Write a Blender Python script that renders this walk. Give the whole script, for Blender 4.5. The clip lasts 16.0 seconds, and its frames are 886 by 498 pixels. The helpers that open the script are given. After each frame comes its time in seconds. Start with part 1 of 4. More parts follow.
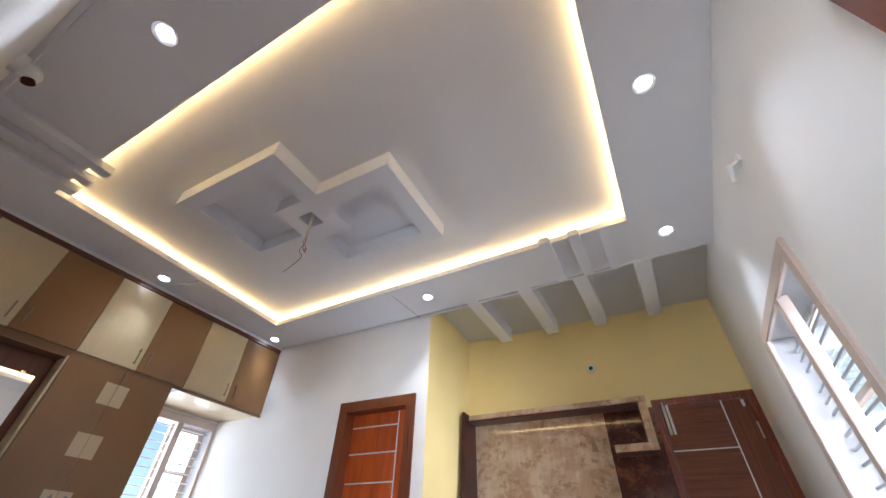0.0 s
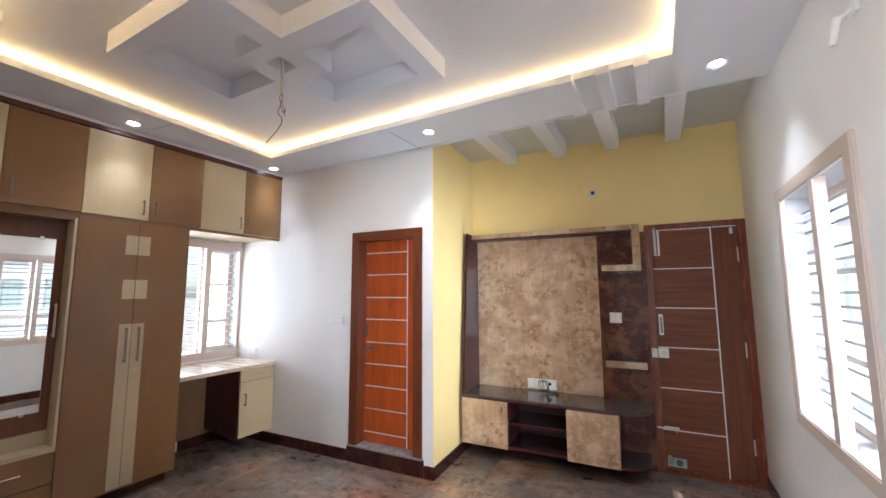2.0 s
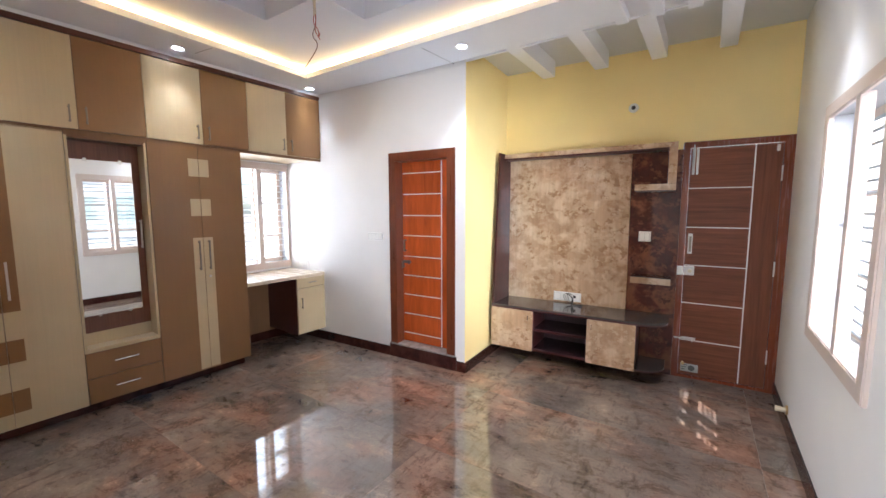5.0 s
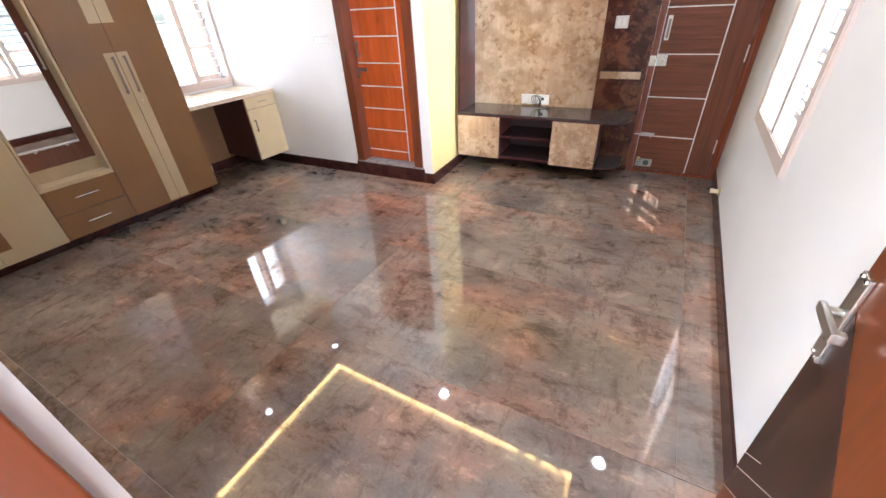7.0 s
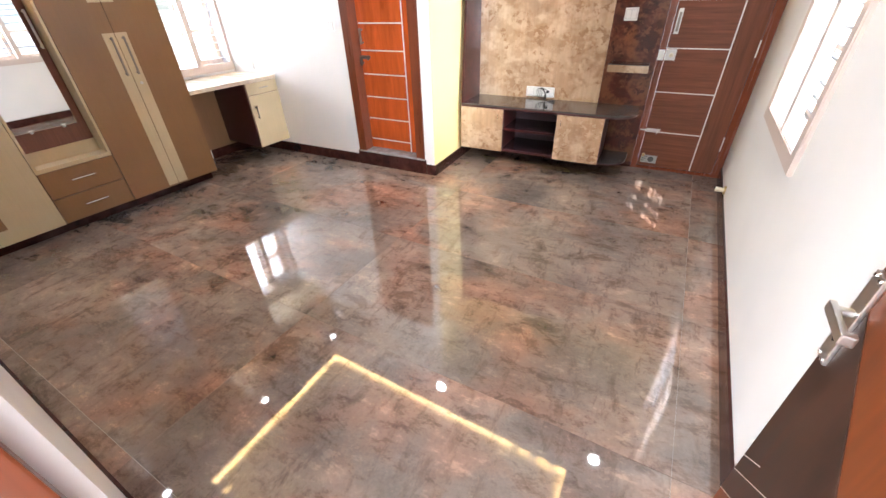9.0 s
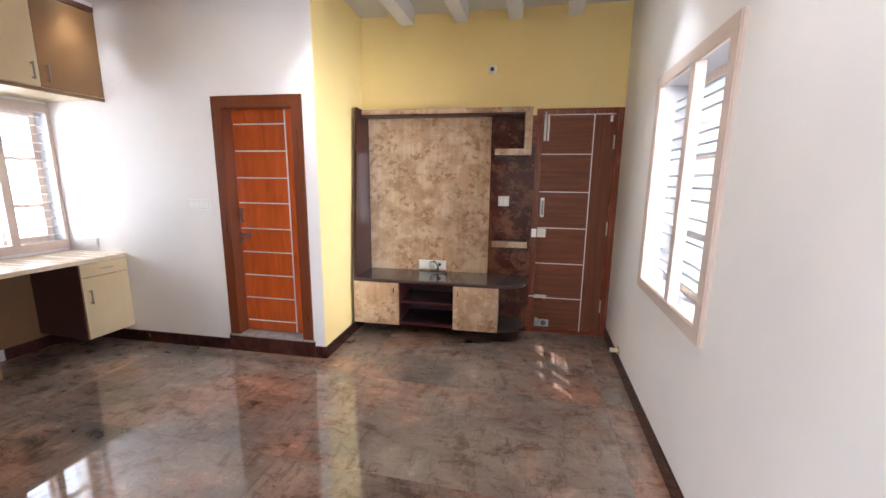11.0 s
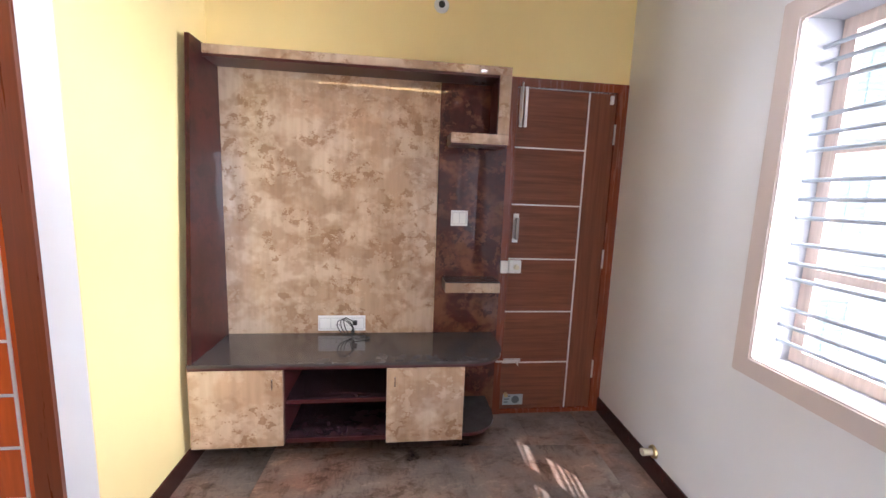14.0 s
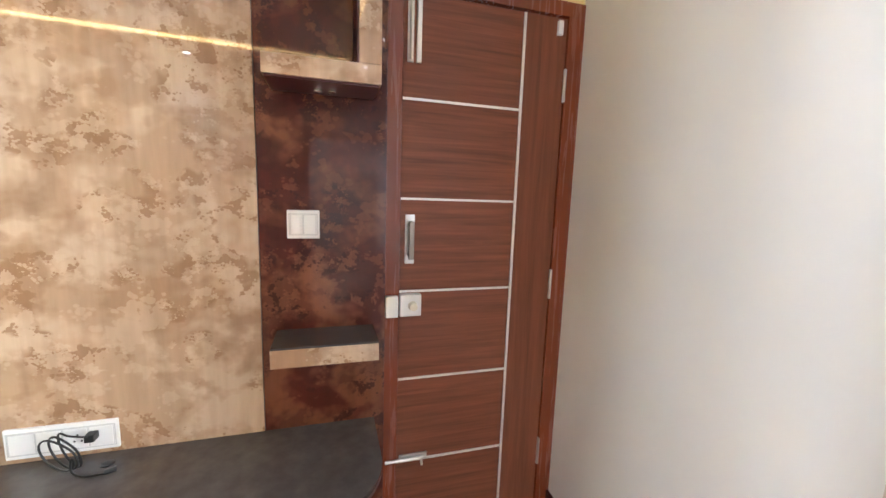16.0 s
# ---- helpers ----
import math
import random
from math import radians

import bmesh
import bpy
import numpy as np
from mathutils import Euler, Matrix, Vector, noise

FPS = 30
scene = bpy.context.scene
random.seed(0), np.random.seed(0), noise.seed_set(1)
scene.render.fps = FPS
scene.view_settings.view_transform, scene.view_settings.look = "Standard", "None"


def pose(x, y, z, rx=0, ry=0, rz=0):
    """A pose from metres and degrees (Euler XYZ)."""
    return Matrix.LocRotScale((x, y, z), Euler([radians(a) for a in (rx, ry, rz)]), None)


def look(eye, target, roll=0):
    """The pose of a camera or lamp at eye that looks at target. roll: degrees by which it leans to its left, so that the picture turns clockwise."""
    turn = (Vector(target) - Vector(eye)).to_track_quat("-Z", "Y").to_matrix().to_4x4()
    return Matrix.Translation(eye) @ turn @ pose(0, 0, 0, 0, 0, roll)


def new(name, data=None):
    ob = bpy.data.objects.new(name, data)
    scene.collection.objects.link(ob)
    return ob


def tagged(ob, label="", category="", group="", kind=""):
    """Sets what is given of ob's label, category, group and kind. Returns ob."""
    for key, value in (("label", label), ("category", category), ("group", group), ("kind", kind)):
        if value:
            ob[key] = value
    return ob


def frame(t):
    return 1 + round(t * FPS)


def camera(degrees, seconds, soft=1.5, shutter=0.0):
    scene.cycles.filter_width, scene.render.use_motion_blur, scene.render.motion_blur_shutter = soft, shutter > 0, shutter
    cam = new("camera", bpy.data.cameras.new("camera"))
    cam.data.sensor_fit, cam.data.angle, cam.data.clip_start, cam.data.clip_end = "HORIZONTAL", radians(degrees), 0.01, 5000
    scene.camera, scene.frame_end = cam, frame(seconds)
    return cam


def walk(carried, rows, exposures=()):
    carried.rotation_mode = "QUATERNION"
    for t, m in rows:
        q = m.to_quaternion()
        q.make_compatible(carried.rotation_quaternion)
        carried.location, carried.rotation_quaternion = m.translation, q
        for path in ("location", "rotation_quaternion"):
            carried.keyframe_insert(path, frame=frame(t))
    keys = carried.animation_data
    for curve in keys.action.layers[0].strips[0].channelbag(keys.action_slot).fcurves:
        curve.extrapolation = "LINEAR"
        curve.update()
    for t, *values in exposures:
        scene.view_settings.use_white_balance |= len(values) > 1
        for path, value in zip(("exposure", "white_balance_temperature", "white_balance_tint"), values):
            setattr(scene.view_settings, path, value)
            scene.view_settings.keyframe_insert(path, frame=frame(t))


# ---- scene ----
cam = camera(97.9, 16.0)
PATH = [
    (0, (-0.012, 0.102, 0.951), (-0.692, 1.48, 2.23), 1.7),
    (0.5, (-0.014, 0.148, 1.074), (-0.798, 1.69, 2.078), -0.7),
    (1, (-0.031, 0.136, 1.376), (-0.901, 1.799, 2.067), -1.7),
    (1.5, (-0.017, 0.044, 1.508), (-0.908, 1.788, 1.916), -1.1),
    (2, (0.001, -0.006, 1.518), (-0.863, 1.784, 1.738), -0.3),
    (2.5, (0.016, -0.066, 1.506), (-0.827, 1.746, 1.596), -0.1),
    (3, (0.055, -0.142, 1.494), (-0.772, 1.679, 1.486), 0.0),
    (5.3, (0.114, -0.155, 1.533), (-0.918, 1.542, 1.299), -0.3),
    (5.5, (0.08, -0.19, 1.489), (-0.855, 1.557, 1.214), 0.2),
    (6, (0.09, -0.223, 1.475), (-0.671, 1.554, 0.961), -0.4),
    (6.5, (0.149, -0.177, 1.513), (-0.602, 1.479, 0.68), -1.8),
    (7, (0.164, -0.155, 1.487), (-0.618, 1.337, 0.41), -3.2),
    (7.5, (0.176, -0.142, 1.465), (-0.603, 1.238, 0.244), -3.8),
    (8, (0.184, -0.137, 1.46), (-0.582, 1.205, 0.191), -3.7),
    (8.5, (0.18, -0.127, 1.458), (-0.585, 1.239, 0.214), -3.0),
    (9, (0.167, -0.13, 1.457), (-0.615, 1.344, 0.354), -1.9),
    (9.5, (0.162, -0.14, 1.475), (-0.628, 1.479, 0.606), -0.9),
    (10, (0.148, -0.137, 1.474), (-0.559, 1.641, 0.891), 0.5),
    (12.3, (-0.308, 1.086, 1.453), (-0.3, 3.075, 1.246), 0.8),
    (12.5, (-0.322, 1.243, 1.414), (-0.301, 3.236, 1.254), 1.1),
    (13, (-0.406, 1.484, 1.432), (-0.32, 3.473, 1.243), 1.6),
    (13.5, (-0.492, 1.558, 1.422), (-0.336, 3.538, 1.184), 2.3),
    (14, (-0.506, 1.588, 1.41), (-0.261, 3.553, 1.132), 2.1),
    (14.5, (-0.451, 1.641, 1.4), (-0.015, 3.568, 1.09), 1.8),
    (15, (-0.284, 1.821, 1.409), (0.284, 3.711, 1.082), 1.7),
    (15.5, (-0.166, 2.046, 1.394), (0.426, 3.928, 1.065), 1.6),
    (16, (-0.054, 2.532, 1.387), (0.514, 4.429, 1.107), 1.9),
]
# exposure of the clip's camera
EXPOSURES = [(0.0, 0.36, 5750.0, 10.0), (1.0, 0.52, 5750.0, 10.0), (3.0, 0.72, 5900.0, 11.0), (5.5, 1.00, 5850.0, 11.0), (6.5, 1.20, 5850.0, 12.0), (8.0, 1.57, 6150.0, 12.0), (9.5, 1.48, 6100.0, 12.0), (10.2, 1.12, 6100.0, 12.0), (12.3, 0.72, 6200.0, 18.0), (13.5, 1.04, 5850.0, 18.0), (14.5, 1.03, 5700.0, 15.0), (15.0, 1.02, 6100.0, 14.0), (15.5, 1.10, 6400.0, 12.0), (16.0, 1.56, 5900.0, 10.0)]
walk(cam, [(t, look(eye, target, roll)) for t, eye, target, roll in PATH], EXPOSURES)

# ---- world, sun, large lights ----
world = bpy.data.worlds.new("world")
scene.world = world
world.use_nodes = True
wn = world.node_tree
sky = wn.nodes.new("ShaderNodeTexSky")
sky.sky_type = "NISHITA"
sky.sun_disc = False
sky.sun_elevation = radians(54.6)
sky.sun_rotation = radians(140)
sky.dust_density = 1.5
sky.air_density = 1.0
wn.links.new(sky.outputs[0], wn.nodes["Background"].inputs[0])
wn.nodes["Background"].inputs[1].default_value = 0.15


def lamp(name, kind, matrix, energy, color=(1, 1, 1), size=0.1, size_y=0.0, **more):
    data = bpy.data.lights.new(name, kind)
    data.energy, data.color = energy, color
    if kind == "AREA":
        data.shape = "RECTANGLE" if size_y else "DISK"
        data.size = size
        if size_y:
            data.size_y = size_y
    if kind == "SUN":
        data.angle = radians(0.5)
    if kind == "SPOT":
        data.spot_size, data.spot_blend, data.shadow_soft_size = radians(more["cone"]), 1.0, size
    ob = new(name, data)
    ob.matrix_world = matrix
    return ob


lamp("sun", "SUN", look((0, 0, 0), (-0.41, 0.58, -1.0)), 5.0, (1.0, 0.97, 0.93))
RIGHT = pose(0.81, 2.75, 0, 0, 0, -3.3)      # the window wall: local y along it, x into it
LEFT = pose(-3.37, 2.94, 0, 0, 0, -4.5)      # the wardrobe front: local y along it, x into the room
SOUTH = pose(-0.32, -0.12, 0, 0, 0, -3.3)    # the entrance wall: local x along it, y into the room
lamp("window_daylight", "AREA", RIGHT @ look((2.6, -1.3, 1.7), (0.0, -0.35, 1.45)), 220, (0.96, 0.97, 1.0), 1.3, 1.3)
lamp("window_daylight", "AREA", LEFT @ look((-2.2, -0.95, 1.2), (0.6, -0.3, 1.45)), 90, (0.92, 0.96, 1.0), 1.2, 1.3)
lamp("window_daylight", "AREA", LEFT @ look((-1.0, -0.47, 1.45), (1, -0.6, 1.5)), 36, (0.86, 0.93, 1.0), 1.7, 1.9)
# Fill lamps added in the unseen hall to brighten the back of the room
lamp("entrance_fill", "AREA", SOUTH @ look((1.95, -2.6, 1.2), (-0.2, 1.5, 1.6)), 100, (0.92, 0.96, 1.0), 0.6, 1.9)
lamp("entrance_fill", "AREA", SOUTH @ look((-0.75, -2.2, 1.3), (0.5, 1.5, 1.6)), 110, (0.92, 0.96, 1.0), 1.4, 2.0)


# ---- materials ----
def material(name, color, rough=0.5, metal=0.0, coat=0.0, spec=0.5):
    m = bpy.data.materials.new(name)
    m.use_nodes = True
    b = m.node_tree.nodes["Principled BSDF"]
    b.inputs["Base Color"].default_value = (*color, 1)
    b.inputs["Roughness"].default_value = rough
    b.inputs["Metallic"].default_value = metal
    b.inputs["Coat Weight"].default_value = coat
    b.inputs["Coat Roughness"].default_value = 0.06
    b.inputs["Specular IOR Level"].default_value = spec
    return m


def nodes_of(m):
    return m.node_tree.nodes, m.node_tree.links, m.node_tree.nodes["Principled BSDF"]


def coords(m, scale=(1, 1, 1), turn=(0, 0, 0), shuffle=0.0):
    """World position, scaled; shuffle moves it by the object's random number."""
    n, l, _ = nodes_of(m)
    geo = n.new("ShaderNodeNewGeometry")
    mp = n.new("ShaderNodeMapping")
    mp.inputs["Scale"].default_value = scale
    mp.inputs["Rotation"].default_value = turn
    l.new(geo.outputs["Position"], mp.inputs["Vector"])
    if shuffle:
        info, mul = n.new("ShaderNodeObjectInfo"), n.new("ShaderNodeMath")
        mul.operation = "MULTIPLY"
        mul.inputs[1].default_value = shuffle
        l.new(info.outputs["Random"], mul.inputs[0])
        l.new(mul.outputs[0], mp.inputs["Location"])
    return mp.outputs["Vector"]


def noise_of(m, vec, scale, detail=4.0, rough=0.55, distort=0.0):
    n, l, _ = nodes_of(m)
    t = n.new("ShaderNodeTexNoise")
    t.inputs["Scale"].default_value, t.inputs["Detail"].default_value = scale, detail
    t.inputs["Roughness"].default_value, t.inputs["Distortion"].default_value = rough, distort
    l.new(vec, t.inputs["Vector"])
    return t.outputs["Fac"]


def ramp(m, fac, stops):
    n, l, _ = nodes_of(m)
    r = n.new("ShaderNodeValToRGB")
    els = r.color_ramp.elements
    while len(els) < len(stops):
        els.new(0.5)
    for e, (p, c) in zip(els, stops):
        e.position, e.color = p, (*c, 1)
    l.new(fac, r.inputs["Fac"])
    return r.outputs["Color"]


def mix(m, a, b, fac, kind="MIX"):
    n, l, _ = nodes_of(m)
    x = n.new("ShaderNodeMix")
    x.data_type, x.blend_type = "RGBA", kind
    for socket, value in ((x.inputs[0], fac), (x.inputs[6], a), (x.inputs[7], b)):
        if isinstance(value, (int, float)):
            socket.default_value = value
        elif isinstance(value, tuple):
            socket.default_value = (*value, 1)
        else:
            l.new(value, socket)
    return x.outputs[2]


def bump(m, fac, strength=0.1, distance=0.01):
    n, l, b = nodes_of(m)
    bp = n.new("ShaderNodeBump")
    bp.inputs["Strength"].default_value, bp.inputs["Distance"].default_value = strength, distance
    l.new(fac, bp.inputs["Height"])
    l.new(bp.outputs["Normal"], b.inputs["Normal"])


def to_color(m, socket):
    _, l, b = nodes_of(m)
    l.new(socket, b.inputs["Base Color"])


def to_rough(m, fac, low, high):
    n, l, b = nodes_of(m)
    r = n.new("ShaderNodeMapRange")
    r.inputs["To Min"].default_value, r.inputs["To Max"].default_value = low, high
    l.new(fac, r.inputs["Value"])
    l.new(r.outputs[0], b.inputs["Roughness"])


def paint(name, color, rough=0.6, vary=0.04):
    """Rolled wall paint: faint clouds, fine roller grain."""
    m = material(name, color, rough)
    big = noise_of(m, coords(m), 1.3, 3)
    fine = noise_of(m, coords(m), 160, 2)
    dark = tuple(c * (1 - vary) for c in color)
    light = tuple(min(1, c * (1 + vary)) for c in color)
    to_color(m, ramp(m, big, [(0.3, dark), (0.7, light)]))
    bump(m, fine, 0.06, 0.002)
    return m


def laminate(name, color, grain=(60, 60, 2.0), rough=0.32, vary=0.22, coat=0.0, shuffle=7.0, film=0.0):
    """Printed wood laminate; grain is the stretch of its noise along each axis; film is a wavy protective foil."""
    m = material(name, color, rough, coat=coat)
    fibre = noise_of(m, coords(m, grain, shuffle=shuffle), 1.0, 5, 0.6, 0.6)
    cloud = noise_of(m, coords(m), 2.2, 2)
    dark = tuple(c * (1 - vary) for c in color)
    light = tuple(min(1, c * (1 + vary)) for c in color)
    base = ramp(m, fibre, [(0.3, dark), (0.7, light)])
    shade = ramp(m, cloud, [(0.3, (0.92, 0.92, 0.92)), (0.7, (1.05, 1.05, 1.05))])
    to_color(m, mix(m, base, shade, 1.0, "MULTIPLY"))
    to_rough(m, fibre, rough - 0.05, rough + 0.08)
    if film:
        _, _, b = nodes_of(m)
        b.inputs["Coat Weight"].default_value = film
        b.inputs["Coat Roughness"].default_value = 0.1
        bump(m, noise_of(m, coords(m, (1, 1, 0.6)), 11.0, 3, 0.5, 0.6), 0.10, 0.01)
    return m


def leafy(name, ground, pale, dark, coat=1.0, scale=5.0, ior=1.62):
    """High-gloss laminate printed with overlapping leaf clusters, pale and dark on a brushed ground, with crisp torn edges."""
    m = material(name, ground, 0.3, coat=coat, spec=0.2)
    n, l, b = nodes_of(m)
    b.inputs["Coat Roughness"].default_value, b.inputs["Coat IOR"].default_value = 0.02, ior
    brush = noise_of(m, coords(m, (30, 30, 3.5)), 1.0, 3, 0.55)
    tone = noise_of(m, coords(m), scale * 0.5, 3, 0.5)
    col = ramp(m, tone, [(0.35, tuple(c * 0.88 for c in ground)), (0.65, tuple(c * 1.12 for c in ground))])

    def clumps(colour, place, size, low, high, strength, rag=-0.16, within_of=None):
        """Where a blotch noise, broken at its rim by small lobes, passes a level."""
        v = coords(m, (1, 1, 1.15))
        shift = n.new("ShaderNodeVectorMath")
        shift.operation = "ADD"
        shift.inputs[1].default_value = place
        l.new(v, shift.inputs[0])
        blot = noise_of(m, shift.outputs[0], size, 3, 0.5, 0.3)
        lobe = n.new("ShaderNodeTexVoronoi")
        lobe.inputs["Scale"].default_value = size * 5.5
        l.new(shift.outputs[0], lobe.inputs["Vector"])
        rim = n.new("ShaderNodeMath")
        rim.operation = "MULTIPLY_ADD"
        rim.inputs[1].default_value = rag
        l.new(lobe.outputs["Distance"], rim.inputs[0])
        l.new(blot, rim.inputs[2])
        mask = ramp(m, rim.outputs[0], [(low, (0, 0, 0)), (high, (strength, strength, strength))])
        if within_of is not None:
            mask = mix(m, mask, within_of, 1.0, "MULTIPLY")
        return mix(m, col, colour, mask)

    sprigs = ramp(m, noise_of(m, coords(m, (1, 1, 1.3)), scale * 1.1, 2, 0.5, 0.3), [(0.50, (0, 0, 0)), (0.56, (1, 1, 1))])
    col = clumps(pale, (3.1, 1.7, 0.4), scale * 0.8, 0.40, 0.52, 0.9, -0.08)
    col = clumps(dark, (7.3, 4.1, 2.2), scale * 1.1, 0.44, 0.54, 0.45, -0.10)
    col = clumps(pale, (1.3, 9.2, 5.1), scale * 1.8, 0.50, 0.535, 0.45)
    col = clumps(dark, (5.6, 2.9, 8.3), scale * 2.8, 0.44, 0.47, 0.75, -0.16, sprigs)
    col = clumps(pale, (2.6, 6.4, 3.3), scale * 3.6, 0.47, 0.50, 0.6, -0.16, sprigs)
    strokes = ramp(m, brush, [(0.34, (0.91, 0.90, 0.88)), (0.66, (1.08, 1.08, 1.08))])
    to_color(m, mix(m, col, strokes, 1.0, "MULTIPLY"))
    return m


def mottled(name, stops, rough=0.2, coat=0.4, scale=6.0, petals=0.75):
    """Glossy laminate printed with brushed, blotchy patina: soft patches, upright brush marks and small clustered dabs."""
    m = material(name, stops[1][1], rough, coat=coat)
    n, l, b = nodes_of(m)
    b.inputs["Coat Roughness"].default_value = 0.02
    b.inputs["Specular IOR Level"].default_value = 0.15
    patch = noise_of(m, coords(m, (1, 1, 1.0)), scale, 6, 0.52, 0.15)
    brush = noise_of(m, coords(m, (24, 24, 3)), 1.0, 3, 0.55, 0.0)
    where = noise_of(m, coords(m, (1, 1, 1.6)), scale * 1.7, 2, 0.5, 0.2)
    dab = noise_of(m, coords(m, (1, 1, 1.5)), scale * 9, 3, 0.5, 0.4)
    base = ramp(m, patch, stops)
    strokes = ramp(m, brush, [(0.34, (0.89, 0.88, 0.86)), (0.66, (1.10, 1.10, 1.10))])
    dark = ramp(m, dab, [(0.36, (0.52, 0.40, 0.28)), (0.46, (0.72, 0.62, 0.50)), (0.54, (0.94, 0.91, 0.87)), (0.60, (1.02, 1.02, 1.0)), (0.66, (1.38, 1.36, 1.30))])
    mask = ramp(m, where, [(0.54, (0, 0, 0)), (0.62, (1, 1, 1))])
    scale_mask = n.new("ShaderNodeMath")
    scale_mask.operation = "MULTIPLY"
    scale_mask.inputs[1].default_value = petals
    l.new(mask, scale_mask.inputs[0])
    dabs = mix(m, (1.0, 1.0, 1.0), dark, scale_mask.outputs[0])
    to_color(m, mix(m, mix(m, base, strokes, 1.0, "MULTIPLY"), dabs, 1.0, "MULTIPLY"))
    return m


WHITE = paint("white_wall_paint", (0.74, 0.72, 0.70))
YELLOW = paint("yellow_wall_paint", (0.92, 0.735, 0.33))
HALL = paint("unseen_hall_fawn", (0.45, 0.41, 0.36))
CEIL = paint("ceiling_paint", (0.80, 0.81, 0.845), 0.7, 0.02)
# alcove ceiling, a darker grey than the rest of the ceiling
RECESS = paint("recess_ceiling_grey", (0.66, 0.67, 0.66), 0.7, 0.02)
BROWN = laminate("brown_laminate", (0.248, 0.129, 0.047), (90, 90, 1.8), 0.34, 0.035, film=0.25)
CREAM = laminate("cream_laminate", (0.58, 0.468, 0.290), (70, 70, 1.5), 0.3, 0.03, film=0.25)
CARCASS = laminate("brown_edge_laminate", (0.20, 0.104, 0.045), (90, 90, 1.8), 0.35, 0.07)
MAROON_EDGE = material("maroon_edge", (0.055, 0.008, 0.008), 0.3)
REDWOOD = laminate("red_wood_veneer", (0.42, 0.074, 0.013), (20, 20, 2.6), 0.22, 0.28, 0.3)
REDFRAME = laminate("varnished_red_frame", (0.125, 0.028, 0.008), (60, 60, 2.5), 0.28, 0.15, 0.1)
DARKWOOD = laminate("dark_brown_veneer", (0.195, 0.066, 0.034), (2.5, 40, 60), 0.36, 0.3, 0.05)
DARKFRAME = laminate("dark_red_frame", (0.20, 0.044, 0.016), (60, 60, 2.5), 0.25, 0.08, 0.4)
STILEWOOD = laminate("dark_upright_veneer", (0.180, 0.060, 0.030), (50, 50, 2.5), 0.36, 0.25, 0.05)
LEAFWOOD = laminate("orange_brown_veneer", (0.150, 0.036, 0.009), (25, 25, 1.6), 0.3, 0.22, 0.1)
LEAFDARK = laminate("dark_strip_veneer", (0.040, 0.016, 0.010), (18, 18, 3.0), 0.35, 0.5, 0.0)
for veneer in (DARKWOOD, STILEWOOD, LEAFWOOD, LEAFDARK):
    nodes_of(veneer)[2].inputs["Specular IOR Level"].default_value = 0.25
TAN = leafy("tan_patina_laminate", (0.42, 0.280, 0.172), (0.555, 0.41, 0.28), (0.270, 0.145, 0.068), 1.0, 5.5)
MAROON = leafy("maroon_patina_laminate", (0.075, 0.012, 0.007), (0.190, 0.068, 0.030), (0.032, 0.004, 0.004), 0.5, 6.0, 1.5)
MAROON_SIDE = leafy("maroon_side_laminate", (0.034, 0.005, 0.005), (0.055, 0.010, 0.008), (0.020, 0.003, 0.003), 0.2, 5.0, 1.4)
SLATE = mottled("slate_grey_laminate", [(0.3, (0.058, 0.050, 0.047)), (0.5, (0.066, 0.057, 0.053)), (0.65, (0.074, 0.064, 0.060)), (0.8, (0.085, 0.074, 0.069))], 0.14, 0.7, 9.0, 0.05)
DARKSHELF = mottled("dark_plum_laminate", [(0.3, (0.030, 0.014, 0.018)), (0.5, (0.040, 0.020, 0.024)), (0.65, (0.050, 0.026, 0.030)), (0.8, (0.060, 0.034, 0.038))], 0.2, 0.5, 9.0, 0.05)
SKIRT = mottled("dark_skirting_stone", [(0.3, (0.025, 0.007, 0.006)), (0.5, (0.045, 0.013, 0.010)), (0.65, (0.06, 0.019, 0.015)), (0.8, (0.075, 0.03, 0.024))], 0.2, 0.4, 9.0)
DARKSTEEL = material("dull_dark_steel", (0.26, 0.23, 0.20), 0.32, 1.0)
CORNICE = laminate("red_brown_trim", (0.115, 0.040, 0.022), (60, 3, 60), 0.35, 0.1)
STEEL = material("brushed_steel", (0.62, 0.60, 0.57), 0.28, 1.0)
CHROME = material("chrome", (0.8, 0.8, 0.8), 0.08, 1.0)
ALU = material("aluminium_inlay", (0.78, 0.76, 0.73), 0.3, 0.5)
BRASS = material("dull_brass", (0.55, 0.42, 0.22), 0.3, 1.0)
PLASTIC = material("white_plastic", (0.80, 0.80, 0.78), 0.3)
CREAMPLASTIC = material("cream_lock_enamel", (0.75, 0.70, 0.55), 0.3)
BLACK = material("black_rubber", (0.012, 0.012, 0.012), 0.45)
MIRROR = material("mirror_silver", (0.92, 0.93, 0.93), 0.015, 1.0)
WINWOOD = paint("painted_window_wood", (0.57, 0.47, 0.41), 0.4, 0.06)
BARPAINT = material("white_bar_paint", (0.78, 0.78, 0.78), 0.35)
# Bars against the bright window: their backlit shade is put into this grey
BARGREY = material("backlit_bar_grey", (0.36, 0.40, 0.43), 0.35)
# White window lining with the reveal's shade put into a grey base colour
LINING = paint("shaded_white_lining", (0.36, 0.36, 0.37), 0.5, 0.05)
SASH = laminate("tan_sash_wood", (0.55, 0.43, 0.35), (40, 40, 3), 0.4, 0.15)
RUBBER = material("cream_rubber", (0.72, 0.66, 0.48), 0.5)
WIRE_DARK = material("dark_red_wire", (0.10, 0.02, 0.018), 0.4)
WIRE_RED = material("red_wire", (0.35, 0.03, 0.02), 0.4)
STICKER = material("grey_sticker", (0.42, 0.45, 0.44), 0.5)
